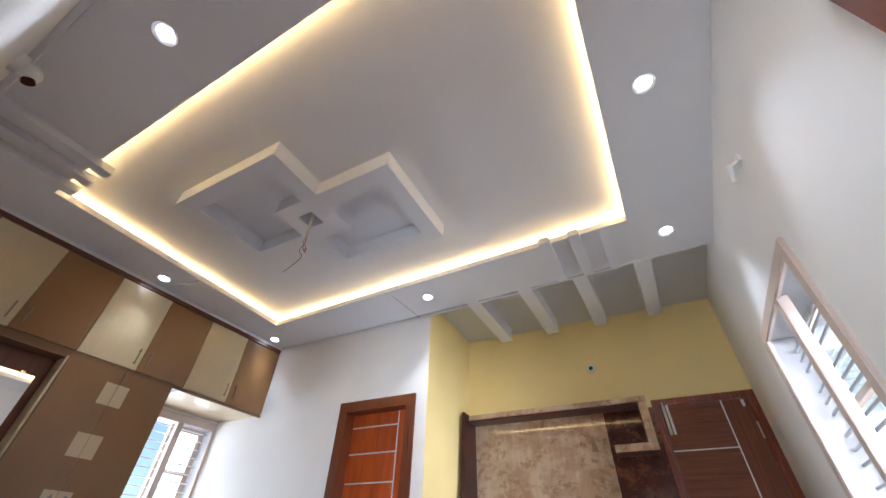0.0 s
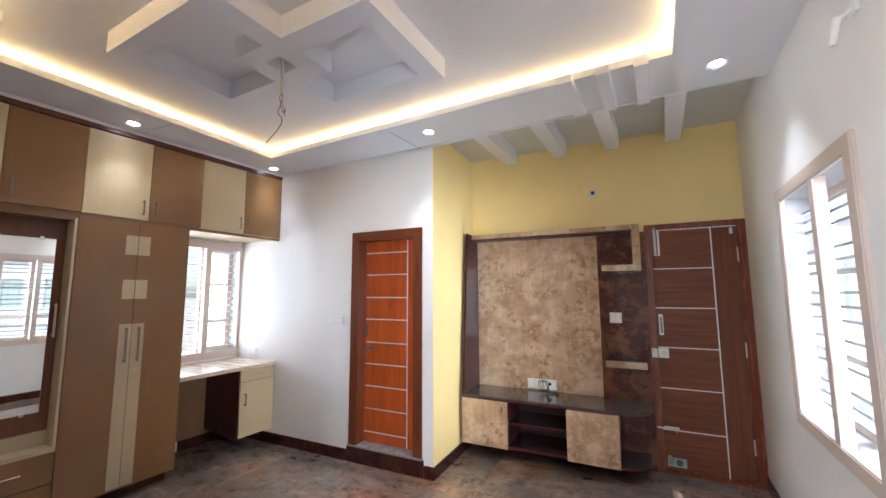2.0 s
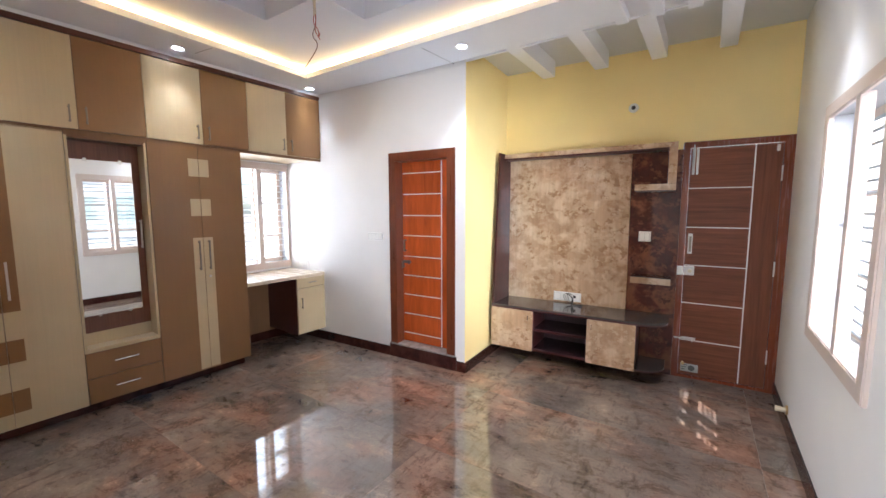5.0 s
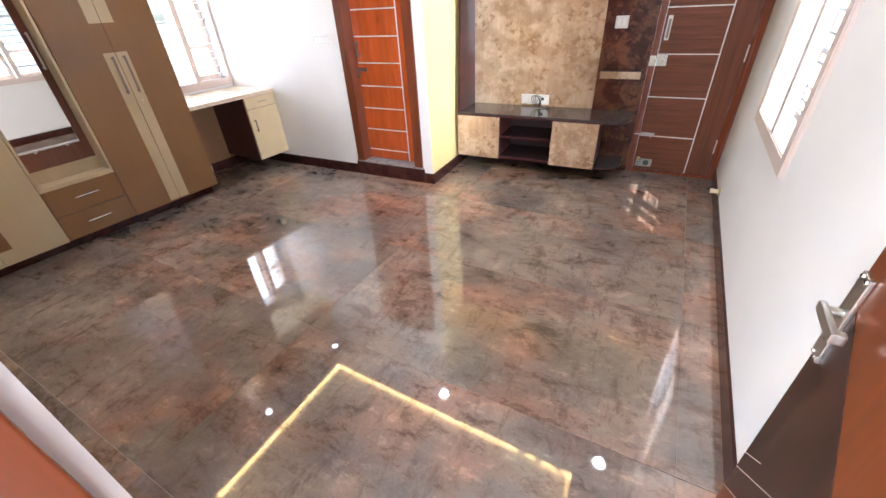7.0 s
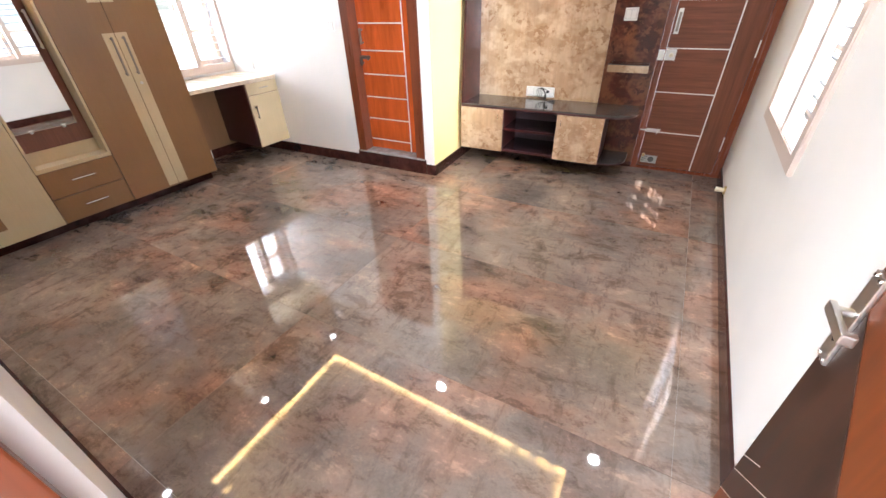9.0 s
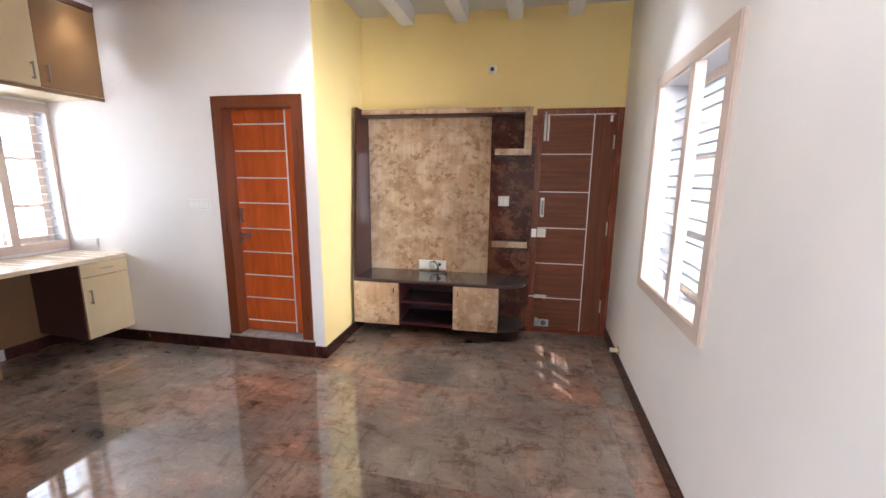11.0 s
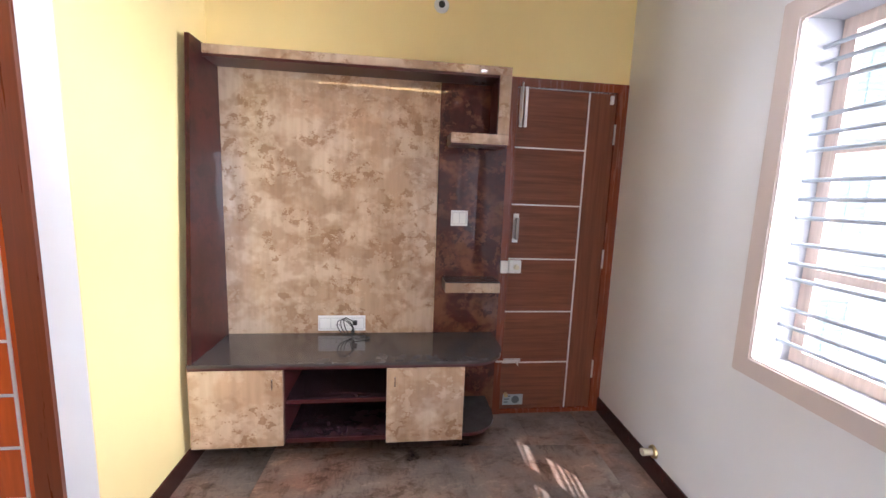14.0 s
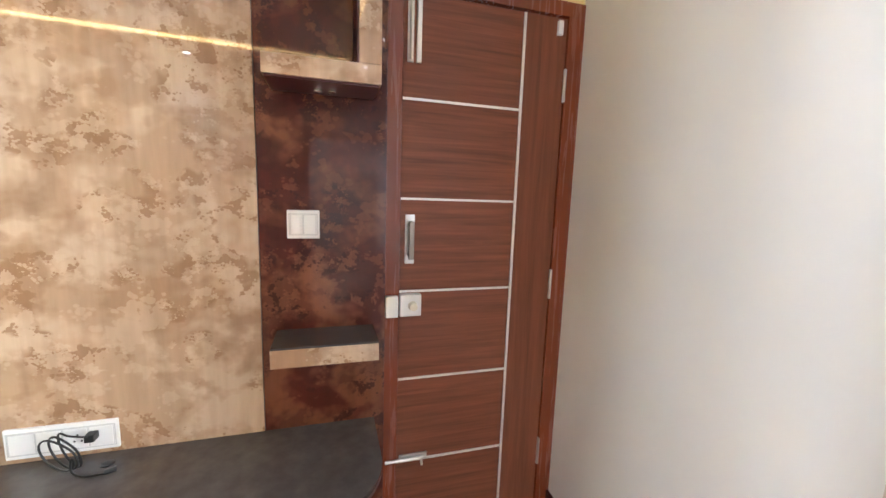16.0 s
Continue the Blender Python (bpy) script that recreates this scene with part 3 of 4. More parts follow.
# red bathroom door
d1 = thing("door_1", pose(0, RDY, 0), "red-brown wooden bathroom door with steel inlay lines, closed", "door", kind="structure")
ring_frame("door_frame", -2.382, -1.622, 0.145, 2.083, 0.085, -0.012, 0.152, REDFRAME, d1)
part("threshold", box(bmesh.new(), -2.40, -1.605, -0.014, 0.152, 0.0, 0.135, 0.003), SKIRT, d1)
part("threshold_slab", box(bmesh.new(), -2.39, -1.615, -0.02, 0.15, 0.135, 0.15, 0.003), GRANITE, d1)
leaf = part("door_leaf", box(bmesh.new(), -2.297, -1.707, 0.101, 0.136, 0.155, 1.998, 0.002), REDWOOD, d1)
for z in (0.245, 0.45, 0.652, 0.852, 1.05, 1.263, 1.467, 1.68, 1.888):
    part("inlay", box(bmesh.new(), -2.285, -1.832, 0.097, 0.106, z - 0.005, z + 0.005), ALU, leaf)
part("inlay", box(bmesh.new(), -1.834, -1.824, 0.0965, 0.106, 0.157, 1.996), ALU, leaf)
handle(leaf, -2.255, 0.101, 1.10, 1.225, DARKSTEEL, 0.035, 0.016)
bm = box(bmesh.new(), -2.292, -2.205, 0.092, 0.101, 0.978, 1.008, 0.002)
rod(bm, (-2.298, 0.082, 0.995), (-2.185, 0.082, 0.995), 0.007)
rod(bm, (-2.195, 0.082, 0.995), (-2.195, 0.056, 0.975), 0.006)
part("sliding_bolt", bm, DARKSTEEL, leaf, "dark steel sliding bolt")
bm = box(bmesh.new(), -2.296, -2.276, 0.068, 0.090, 0.925, 0.985, 0.005)
rod(bm, (-2.286, 0.076, 0.93), (-2.25, 0.066, 0.955), 0.006)
part("hasp", bm, DARKSTEEL, leaf, "hanging dark steel hasp")

# dark front door
d2 = thing("door_2", pose(0, TVY, 0), "dark brown panelled wooden door with steel inlay lines, closed", "door", kind="structure")
bm = cells(bmesh.new(), [0.137, 0.187, 0.810, 0.878], [0.0, 2.053, 2.103], lambda u, v: not (0.187 < u < 0.810 and v < 2.053), -0.008, 0.12, "xzy")
part("door_frame", bm, DARKFRAME, d2)
leaf = part("door_leaf", box(bmesh.new(), 0.189, 0.808, 0.004, 0.04, 0.03, 2.048, 0.002), DARKWOOD, d2)
part("door_sill", box(bmesh.new(), 0.187, 0.81, -0.004, 0.10, 0.0, 0.027), DARKFRAME, d2)
part("stile", box(bmesh.new(), 0.640, 0.807, 0.001, 0.006, 0.031, 2.047), STILEWOOD, leaf, "plain vertical strip of dark veneer")
for z in (0.351, 0.692, 1.032, 1.368, 1.707):
    part("inlay", box(bmesh.new(), 0.191, 0.63, -0.001, 0.006, z - 0.004, z + 0.004), ALU, leaf)
part("inlay", box(bmesh.new(), 0.629, 0.638, -0.0015, 0.006, 0.032, 2.046), ALU, leaf)
handle(leaf, 0.225, 0.004, 1.155, 1.29, DARKSTEEL, 0.035, 0.018)
part("handle_plate", box(bmesh.new(), 0.208, 0.242, -0.001, 0.004, 1.135, 1.312, 0.001), STEEL, leaf)
bm = box(bmesh.new(), 0.19, 0.268, -0.028, 0.004, 0.945, 1.025, 0.005)
night = part("night_latch", bm, PLASTIC, leaf, "white enamelled rim lock")
bm = rod(bmesh.new(), (0.235, -0.028, 0.985), (0.235, -0.05, 0.985), 0.017, 20, 0.014)
part("knob", bm, CREAMPLASTIC, night, "cream turning knob")
part("keeper", box(bmesh.new(), 0.138, 0.182, -0.035, -0.008, 0.945, 1.022, 0.004), PLASTIC, d2, "white lock keeper on the frame")
bm = box(bmesh.new(), 0.205, 0.225, -0.004, 0.004, 1.825, 2.06)
rod(bm, (0.215, -0.012, 1.83), (0.215, -0.012, 2.075), 0.0055)
box(bm, 0.235, 0.252, -0.006, 0.004, 1.825, 2.06, 0.002)
part("tower_bolt", bm, STEEL, leaf, "upright steel tower bolt")
bm = box(bmesh.new(), 0.20, 0.31, -0.004, 0.004, 0.352, 0.378)
rod(bm, (0.145, -0.012, 0.365), (0.30, -0.012, 0.365), 0.006)
rod(bm, (0.285, -0.012, 0.365), (0.285, -0.03, 0.345), 0.005)
part("bolt", bm, STEEL, leaf, "level steel bolt near the floor")
stick = part("sticker", box(bmesh.new(), 0.21, 0.345, 0.0015, 0.0045, 0.058, 0.13), STICKER, leaf, "grey printed sticker")
bm = rod(bmesh.new(), (0.295, 0.0015, 0.094), (0.295, 0.0005, 0.094), 0.026, 20)
part("emblem", bm, material("sticker_dark", (0.10, 0.11, 0.11), 0.5), stick)
for z, x1 in ((0.118, 0.262), (0.098, 0.255), (0.078, 0.245)):
    part("print_bar", box(bmesh.new(), 0.218, x1, 0.0008, 0.0018, z - 0.004, z + 0.004), material("sticker_print", (0.12, 0.14, 0.14), 0.5), stick)
bm = rod(bmesh.new(), (0.225, 0.002, 0.135), (0.225, -0.02, 0.135), 0.013, 14)
part("stopper", bm, BRASS, leaf)
for z in (1.81, 1.04, 0.30):
    part("hinge", rod(bmesh.new(), (0.809, -0.004, z - 0.06), (0.809, -0.004, z + 0.06), 0.006), STEEL, d2)
part("buffer", box(bmesh.new(), 0.765, 0.785, -0.012, 0.004, 1.985, 2.035, 0.003), PLASTIC, leaf)

# entrance door, standing open
d3 = thing("door_3", I, "orange-brown veneered entrance door standing open beside the wall", "door", kind="structure")
fr = thing("entrance_frame", SOUTH, "varnished red wooden frame of the entrance doorway", "door frame", kind="structure")
part("jamb", box(bmesh.new(), -0.002, 0.03, -0.14, -0.022, 0.0, 2.12, 0.003), REDFRAME, fr)
part("jamb", box(bmesh.new(), 0.872, 0.932, -0.14, -0.028, 0.0, 2.12, 0.003), REDFRAME, fr)
part("lintel", box(bmesh.new(), 0.03, 0.872, -0.14, -0.022, 2.06, 2.12, 0.003), REDFRAME, fr)
part("bead", box(bmesh.new(), 0.028, 0.038, -0.105, -0.094, 0.0, 2.06, 0.002), REDFRAME, fr)
bm = cells(bmesh.new(), [-0.052, -0.044, -0.030, -0.0225], [0.82, 0.85, 0.895, 0.935], lambda u, v: not (-0.044 < u < -0.030 and 0.85 < v < 0.895), 0.030, 0.033, "yzx")
part("strike_plate", bm, STEEL, fr, "steel strike plate")
EDGE, HINGE = Vector((0.620, 0.74, 0)), Vector((0.556, -0.135, 0))
run = (EDGE - HINGE)
d3.matrix_world = pose(HINGE.x, HINGE.y, 0.01, 0, 0, math.degrees(math.atan2(-run.x, run.y)))
L = run.length
leaf = part("door_leaf", box(bmesh.new(), 0.0, 0.036, 0.0, L, 0.0, 2.03, 0.002), LEAFWOOD, d3)
wedge = [(-0.002, L - 0.001, 0.198), (-0.002, L - 0.001, 0.975), (-0.002, L - 0.434, 0.62)]
bm = bmesh.new()
fa = bm.faces.new([bm.verts.new(v) for v in wedge])
side = bmesh.ops.extrude_face_region(bm, geom=[fa])
bmesh.ops.translate(bm, verts=[v for v in side["geom"] if isinstance(v, bmesh.types.BMVert)], vec=(0.008, 0, 0))
bmesh.ops.recalc_face_normals(bm, faces=bm.faces)
part("veneer_inlay", bm, LEAFDARK, leaf, "dark brown triangular veneer inlay")
for z, run_in in ((0.200, 0.42), (0.305, 0.20), (0.375, 0.09)):
    part("groove_line", rod(bmesh.new(), (-0.002, L - 0.004, z), (-0.002, L - 0.004 - run_in, z + 0.97 * run_in), 0.0015, 6), ALU, leaf)
lockset = part("lock_plate", box(bmesh.new(), -0.010, 0.0, L - 0.050, L - 0.006, 0.785, 1.005, 0.003), STEEL, leaf, "long brushed steel lock plate")
bm = rod(bmesh.new(), (-0.009, L - 0.03, 0.912), (-0.040, L - 0.03, 0.912), 0.009, 16)
box(bm, -0.047, -0.034, L - 0.118, L - 0.016, 0.900, 0.924, 0.004)
box(bm, -0.047, -0.022, L - 0.128, L - 0.112, 0.900, 0.924, 0.004)
part("lever", bm, STEEL, lockset, "square brushed steel lever handle")
bm = rod(bmesh.new(), (-0.009, L - 0.03, 0.845), (-0.0115, L - 0.03, 0.845), 0.006, 14)
part("keyhole", bm, BLACK, lockset)
for y in (L - 0.040, L - 0.016):
    for z in (0.793, 0.997):
        part("screw", rod(bmesh.new(), (-0.009, y, z), (-0.0125, y, z), 0.004, 10), CHROME, lockset)

# ---- window in the east wall ----
BARS = (0.927, 0.986, 1.05, 1.158, 1.215, 1.283, 1.375, 1.44, 1.505, 1.605, 1.66, 1.72, 1.83, 1.89, 1.943)


def window(name, matrix, s0, s1, z0, z1, mull, bars, label, ring_w=0.075, proud=0.02, paint_of=None, thick=0.0075, glazed=2):
    """Local y along the wall, +x outwards. A painted casing, a mullion, level bars, glazed sashes behind."""
    w = thing(name, matrix, label, "window", kind="structure")
    bm = cells(bmesh.new(), [s0, s0 + ring_w, s1 - ring_w, s1], [z0, z0 + ring_w, z1 - ring_w, z1], lambda u, v: not (s0 + ring_w < u < s1 - ring_w and z0 + ring_w < v < z1 - ring_w), -proud, 0.006, "yzx")
    bmesh.ops.bevel(bm, geom=[e for e in bm.edges if len(e.link_faces) == 2 and e.calc_face_angle(0) > 0.5], offset=0.006, segments=2, affect="EDGES")
    part("casing", bm, WINWOOD, w)
    i0, i1, k0, k1 = s0 + ring_w - 0.012, s1 - ring_w + 0.012, z0 + ring_w - 0.012, z1 - ring_w + 0.012
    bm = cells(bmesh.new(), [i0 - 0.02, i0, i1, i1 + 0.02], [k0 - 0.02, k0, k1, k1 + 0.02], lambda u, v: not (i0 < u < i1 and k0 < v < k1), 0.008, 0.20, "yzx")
    part("reveal_lining", bm, LINING, w, "white lining of the window opening, shade greyed into its colour")
    part("mullion", box(bmesh.new(), -proud + 0.004, 0.035, mull - 0.029, mull + 0.029, k0, k1, 0.006), WINWOOD, w)
    for z in bars:
        part("bar", rod(bmesh.new(), (0.09, i0 - 0.01, z), (0.09, i1 + 0.01, z), thick, 8), paint_of or BARGREY, w)
    for a, b in ((i0, mull), (mull, i1))[:glazed]:
        q = 0.045
        rails = [k0, k0 + q, k0 + (k1 - k0) * 0.27, k0 + (k1 - k0) * 0.27 + 0.03, k0 + (k1 - k0) * 0.63, k0 + (k1 - k0) * 0.63 + 0.03, k1 - q, k1]
        bm = cells(bmesh.new(), [a, a + q, b - q, b], rails, lambda u, v: not (a + q < u < b - q and any(rails[n] < v < rails[n + 1] for n in (1, 3, 5))), 0.145, 0.18, "yzx")
        sash = part("sash", bm, SASH, w)
        g = part("pane", box(bmesh.new(), 0.160, 0.164, a + q - 0.005, b - q + 0.005, k0 + q - 0.005, k1 - q + 0.005), GLASS, sash)
        g.visible_shadow = False
    return w


window("window_1", RIGHT, -0.915, 0.115, 0.785, 2.095, -0.46, BARS, "cream-painted wooden window with level security bars, sunlit outside")
window("window_2", LEFT @ pose(-0.60, -0.06, 0, 0, 0, 180) @ pose(0, 0, 0), -0.06, 0.90, 0.835, 2.06, 0.35, [0.95 + 0.072 * k for k in range(15)], "cream-painted wooden window with level bars beside the wardrobe", 0.075, 0.02, BARPAINT, 0.0055, 1)
# sunshade over the window outside, unseen; its depth trims the sun patches
sh = part("sunshade", box(bmesh.new(), 0.22, 0.355, -1.3, 0.5, 2.25, 2.33), FACADE)
sh.matrix_world = RIGHT
tagged(sh, "unseen concrete sunshade slab over the window, sized to trim the sun", "sunshade", kind="structure")

# ---- outdoors ----
bm = box(bmesh.new(), -400, 400, -400, 400, -3.6, -3.5)
tagged(part("ground", bm, GROUND), "dusty open ground outside the house", "ground", kind="structure")
house = thing("neighbour_house", pose(11.5, 10.2, -3.5, 0, 0, -17.5), "pale three-storey plastered house with barred greenish windows", "house")
HOUSE_X, HOUSE_Z = (-7.6, -4.6, -1.6, 1.4, 4.4, 7.4, 10.4, 13.4), (1.0, 4.3, 7.4)
us = sorted({-9.0, 17.0, *HOUSE_X, *(x + 1.6 for x in HOUSE_X)})
vs = sorted({0.0, 10.2, *HOUSE_Z, *(z + 1.5 for z in HOUSE_Z)})
part("wall", cells(bmesh.new(), us, vs, lambda u, v: not (any(x < u < x + 1.6 for x in HOUSE_X) and any(z < v < z + 1.5 for z in HOUSE_Z)), 0.0, 0.25, "xzy"), FACADE, house)
part("roof", box(bmesh.new(), -9.2, 17.2, -0.3, 5.0, 10.2, 10.4), FACADE, house)
for z in (3.5, 6.7):
    part("floor_band", box(bmesh.new(), -9.0, 17.0, -0.08, 0.004, z, z + 0.18), FACADE, house)
PALEGLASS, GREENBAR = material("neighbour_glass", (0.70, 0.80, 0.76), 0.6), material("pale_green_bar", (0.50, 0.62, 0.57), 0.5)
for x in HOUSE_X:
    for z in HOUSE_Z:
        win = part("window", box(bmesh.new(), x, x + 1.6, 0.06, 0.10, z, z + 1.5), PALEGLASS, house)
        for k in range(9):
            part("grille_bar", box(bmesh.new(), x, x + 1.6, 0.01, 0.03, z + 0.1 + 0.16 * k, z + 0.13 + 0.16 * k), GREENBAR, win)
        for k in range(3):
            part("grille_bar", box(bmesh.new(), x + 0.38 + 0.4 * k, x + 0.41 + 0.4 * k, 0.031, 0.05, z, z + 1.5), GREENBAR, win)

# ---- wardrobe wall ----
G = 0.003


def front(name, parent, s0, s1, z0, z1, mat, x0=-0.018, x1=0.0, label=""):
    return part(name, box(bmesh.new(), x0, x1, s0 + G / 2, s1 - G / 2, z0 + G / 2, z1 - G / 2, 0.0015), mat, parent, label)


def bow(parent, s, z0, z1, x=0.0, mat=DARKSTEEL, wide=0.010):
    return handle(parent, x, s, z0, z1, mat, 0.028, wide, away=(1, 0, 0))


# loft cabinets, one unit for each pair of doors
edges = [0.0, -0.415, -0.82, -1.222, -1.635, -2.035, -2.44, -2.86]
for k in range(0, 7, 2):
    a, b = edges[k], edges[min(k + 2, 7)]
    unit = thing("loft_cabinet", LEFT, "loft cabinet with one brown and one cream laminate door", "cabinet", "loft cabinets")
    part("body", box(bmesh.new(), -0.595, -0.02, b, a - 0.001, 2.06 + 0.02, 2.735), CREAM if k == 0 else CARCASS, unit)
    part("bottom_edge", box(bmesh.new(), -0.02, 0.0, b, a - 0.001, 2.065, 2.09), CARCASS, unit)
    pieces = list(range(k, min(k + 2, 7)))
    for n in pieces:
        s1, s0 = edges[n], edges[n + 1]
        door = front("cabinet_door", unit, s0, s1, 2.095, 2.73, BROWN if n % 2 == 0 else CREAM, label="brown laminate door" if n % 2 == 0 else "cream laminate door")
        if n % 2 == 0:
            bow(door, s0 + 0.045 if n else s0 + 0.045, 2.135, 2.255)
        else:
            bow(door, s1 - 0.045, 2.135, 2.255)
cor = part("loft_cornice", box(bmesh.new(), -0.595, 0.006, -2.86, -0.002, 2.735, 2.772, 0.002), CORNICE)
cor.matrix_world = LEFT
tagged(cor, "red-brown trim along the top of the loft cabinets", "trim", kind="structure")
cor = part("ceiling_filler", box(bmesh.new(), -0.595, 0.002, -2.86, -0.002, 2.7725, SOF - 0.001), CEIL)
cor.matrix_world = LEFT
tagged(cor, "white plaster filler between trim and ceiling", "trim", kind="structure")


def plinth(parent, s0, s1, top=0.085):
    part("plinth", box(bmesh.new(), -0.58, -0.09, s0, s1, 0.0, top), SKIRT, parent)


# tall double wardrobe
w1 = thing("wardrobe", LEFT, "tall brown laminate wardrobe with cream inlay panels", "wardrobe", "wardrobes")
part("body", box(bmesh.new(), -0.595, -0.02, -1.645, -0.908, 0.085, 2.078, 0.001), CARCASS, w1)
plinth(w1, -1.645, -0.93)
for s0, s1, side in ((-1.645, -1.2765, 1), (-1.2765, -0.906, -1)):
    door = front("wardrobe_door", w1, s0, s1, 0.085, 2.078, BROWN)
    inner = s1 if side == 1 else s0
    lo, hi = sorted((inner, inner - side * 0.083))
    for z0, z1 in ((1.815, 1.965), (1.475, 1.622), (0.10, 1.285)):
        part("inlay_panel", box(bmesh.new(), -0.002, 0.0015, lo + 0.002, hi - 0.002, z0, z1), CREAM, door, "cream laminate inlay")
    bow(door, inner - side * 0.04, 1.0, 1.26, 0.0015, DARKSTEEL, 0.012)
bm = rod(bmesh.new(), (0.0, -1.235, 0.935), (0.006, -1.235, 0.935), 0.011, 16)
part("lock", bm, STEEL, w1)

# dressing unit with a mirror over two drawers
w2 = thing("dressing_unit", LEFT, "brown dressing unit with a mirror over two drawers", "dressing table")
part("body", box(bmesh.new(), -0.595, -0.02, -2.12, -1.647, 0.085, 0.475), CARCASS, w2)
plinth(w2, -2.12, -1.647)
for z0, z1 in ((0.088, 0.278), (0.282, 0.475)):
    dr = front("drawer", w2, -2.118, -1.649, z0, z1, BROWN)
    bm = bmesh.new()
    rod(bm, (0.028, -1.96, (z0 + z1) / 2 + 0.01), (0.028, -1.81, (z0 + z1) / 2 + 0.01), 0.006)
    for s in (-1.95, -1.82):
        rod(bm, (0.0, s, (z0 + z1) / 2 + 0.01), (0.028, s, (z0 + z1) / 2 + 0.01), 0.005)
    part("handle", bm, CHROME, dr)
part("ledge", box(bmesh.new(), -0.17, 0.0, -2.119, -1.648, 0.477, 0.505, 0.002), CREAM, w2, "cream laminate ledge")
part("side_cheek", box(bmesh.new(), -0.17, -0.001, -1.664, -1.648, 0.505, 2.05), CREAM, w2, "cream side panel of the niche")
part("side_cheek", box(bmesh.new(), -0.17, -0.001, -2.119, -2.103, 0.505, 2.05), CREAM, w2, "cream side panel of the niche")
part("niche_top", box(bmesh.new(), -0.17, -0.001, -2.103, -1.664, 2.034, 2.05), CARCASS, w2)
part("riser", box(bmesh.new(), -0.17, -0.125, -2.103, -1.664, 0.505, 0.60), CREAM, w2)
md = part("mirror_door", box(bmesh.new(), -0.17, -0.122, -2.103, -1.664, 0.60, 2.034, 0.002), laminate("red_brown_board", (0.17, 0.065, 0.038), (50, 50, 2)), w2, "red-brown board behind the mirror")
part("mirror", box(bmesh.new(), -0.122, -0.117, -2.095, -1.715, 0.727, 1.90, 0.002), MIRROR, md, "frameless mirror")
md.matrix_local = pose(-0.122, -1.883, 0, 0, 0, 2.7) @ pose(0.122, 1.883, 0)
bow(md, -1.69, 1.22, 1.45, -0.122, STEEL, 0.012)
for s, z in ((-1.99, 0.727), (-1.80, 0.727), (-2.0, 1.90), (-1.79, 1.90), (-2.09, 1.45)):
    part("clip", box(bmesh.new(), -0.120, -0.113, s - 0.012, s + 0.012, z - 0.012, z + 0.012, 0.002), CHROME, md)
part("filler", box(bmesh.new(), -0.18, 0.0, -2.119, -1.648, 2.05, 2.078), CARCASS, w2)

# cream double wardrobe
w3 = thing("wardrobe", LEFT, "tall cream laminate wardrobe with brown inlay panels", "wardrobe", "wardrobes")
part("body", box(bmesh.new(), -0.595, -0.02, -2.86, -2.121, 0.085, 2.078), CARCASS, w3)
plinth(w3, -2.86, -2.121)
for s0, s1, side in ((-2.858, -2.49, 1), (-2.49, -2.121, -1)):
    door = front("wardrobe_door", w3, s0, s1, 0.085, 2.078, CREAM)
    inner = s1 if side == 1 else s0
    lo, hi = sorted((inner, inner - side * 0.083))
    for z0, z1 in ((0.19, 0.34), (0.53, 0.68), (0.87, 2.03)):
        part("inlay_panel", box(bmesh.new(), -0.002, 0.0015, lo + 0.002, hi - 0.002, z0, z1), BROWN, door, "brown laminate inlay")
    bow(door, inner - side * 0.035, 0.95, 1.2, 0.0015, STEEL, 0.012)

# desk in the window niche
dk = thing("desk", LEFT, "cream-topped study desk built in below the window", "desk")
part("desktop", box(bmesh.new(), -0.597, 0.005, -0.905, -0.003, 0.775, 0.81, 0.003), laminate("pale_desk_laminate", (0.70, 0.58, 0.44), (2, 30, 30), 0.25, 0.06), dk)
part("back_panel", box(bmesh.new(), -0.595, -0.575, -0.905, -0.003, 0.10, 0.774), CARCASS, dk)
part("side_panel", box(bmesh.new(), -0.57, -0.02, -0.372, -0.355, 0.145, 0.774), MAROON_EDGE, dk)
pd = part("pedestal", box(bmesh.new(), -0.57, -0.02, -0.354, -0.004, 0.145, 0.774), CARCASS, dk)
dr = front("drawer", pd, -0.365, -0.004, 0.662, 0.772, CREAM)
bm = bmesh.new()
rod(bm, (0.022, -0.235, 0.72), (0.022, -0.135, 0.72), 0.005)
for s in (-0.225, -0.145):
    rod(bm, (0.0, s, 0.72), (0.022, s, 0.72), 0.004)
part("handle", bm, CHROME, dr)
dd = front("cabinet_door", pd, -0.365, -0.004, 0.147, 0.658, CREAM)
bow(dd, -0.32, 0.44, 0.56)
bm = box(bmesh.new(), -0.612, -0.5995, -0.60, -0.003, 0.0, 0.10)
ob = part("baseboard", bm, SKIRT)
ob.matrix_world = LEFT @ pose(0.012, 0, 0)
tagged(ob, "dark skirting under the desk", "skirting", kind="structure")

# ---- television unit ----
tv = thing("television_unit", pose(0, TVY, 0), "wall-mounted television unit in tan and maroon patina laminate", "tv unit")
SIDE = -1.455


def tvpart(name, x0, x1, d0, d1, z0, z1, mat, label="", parent=None, bevel=0.0015):
    """d0, d1: how far it stands off the wall."""
    return part(name, box(bmesh.new(), x0, x1, -d1, -d0, z0, z1, bevel), mat, parent or tv, label)


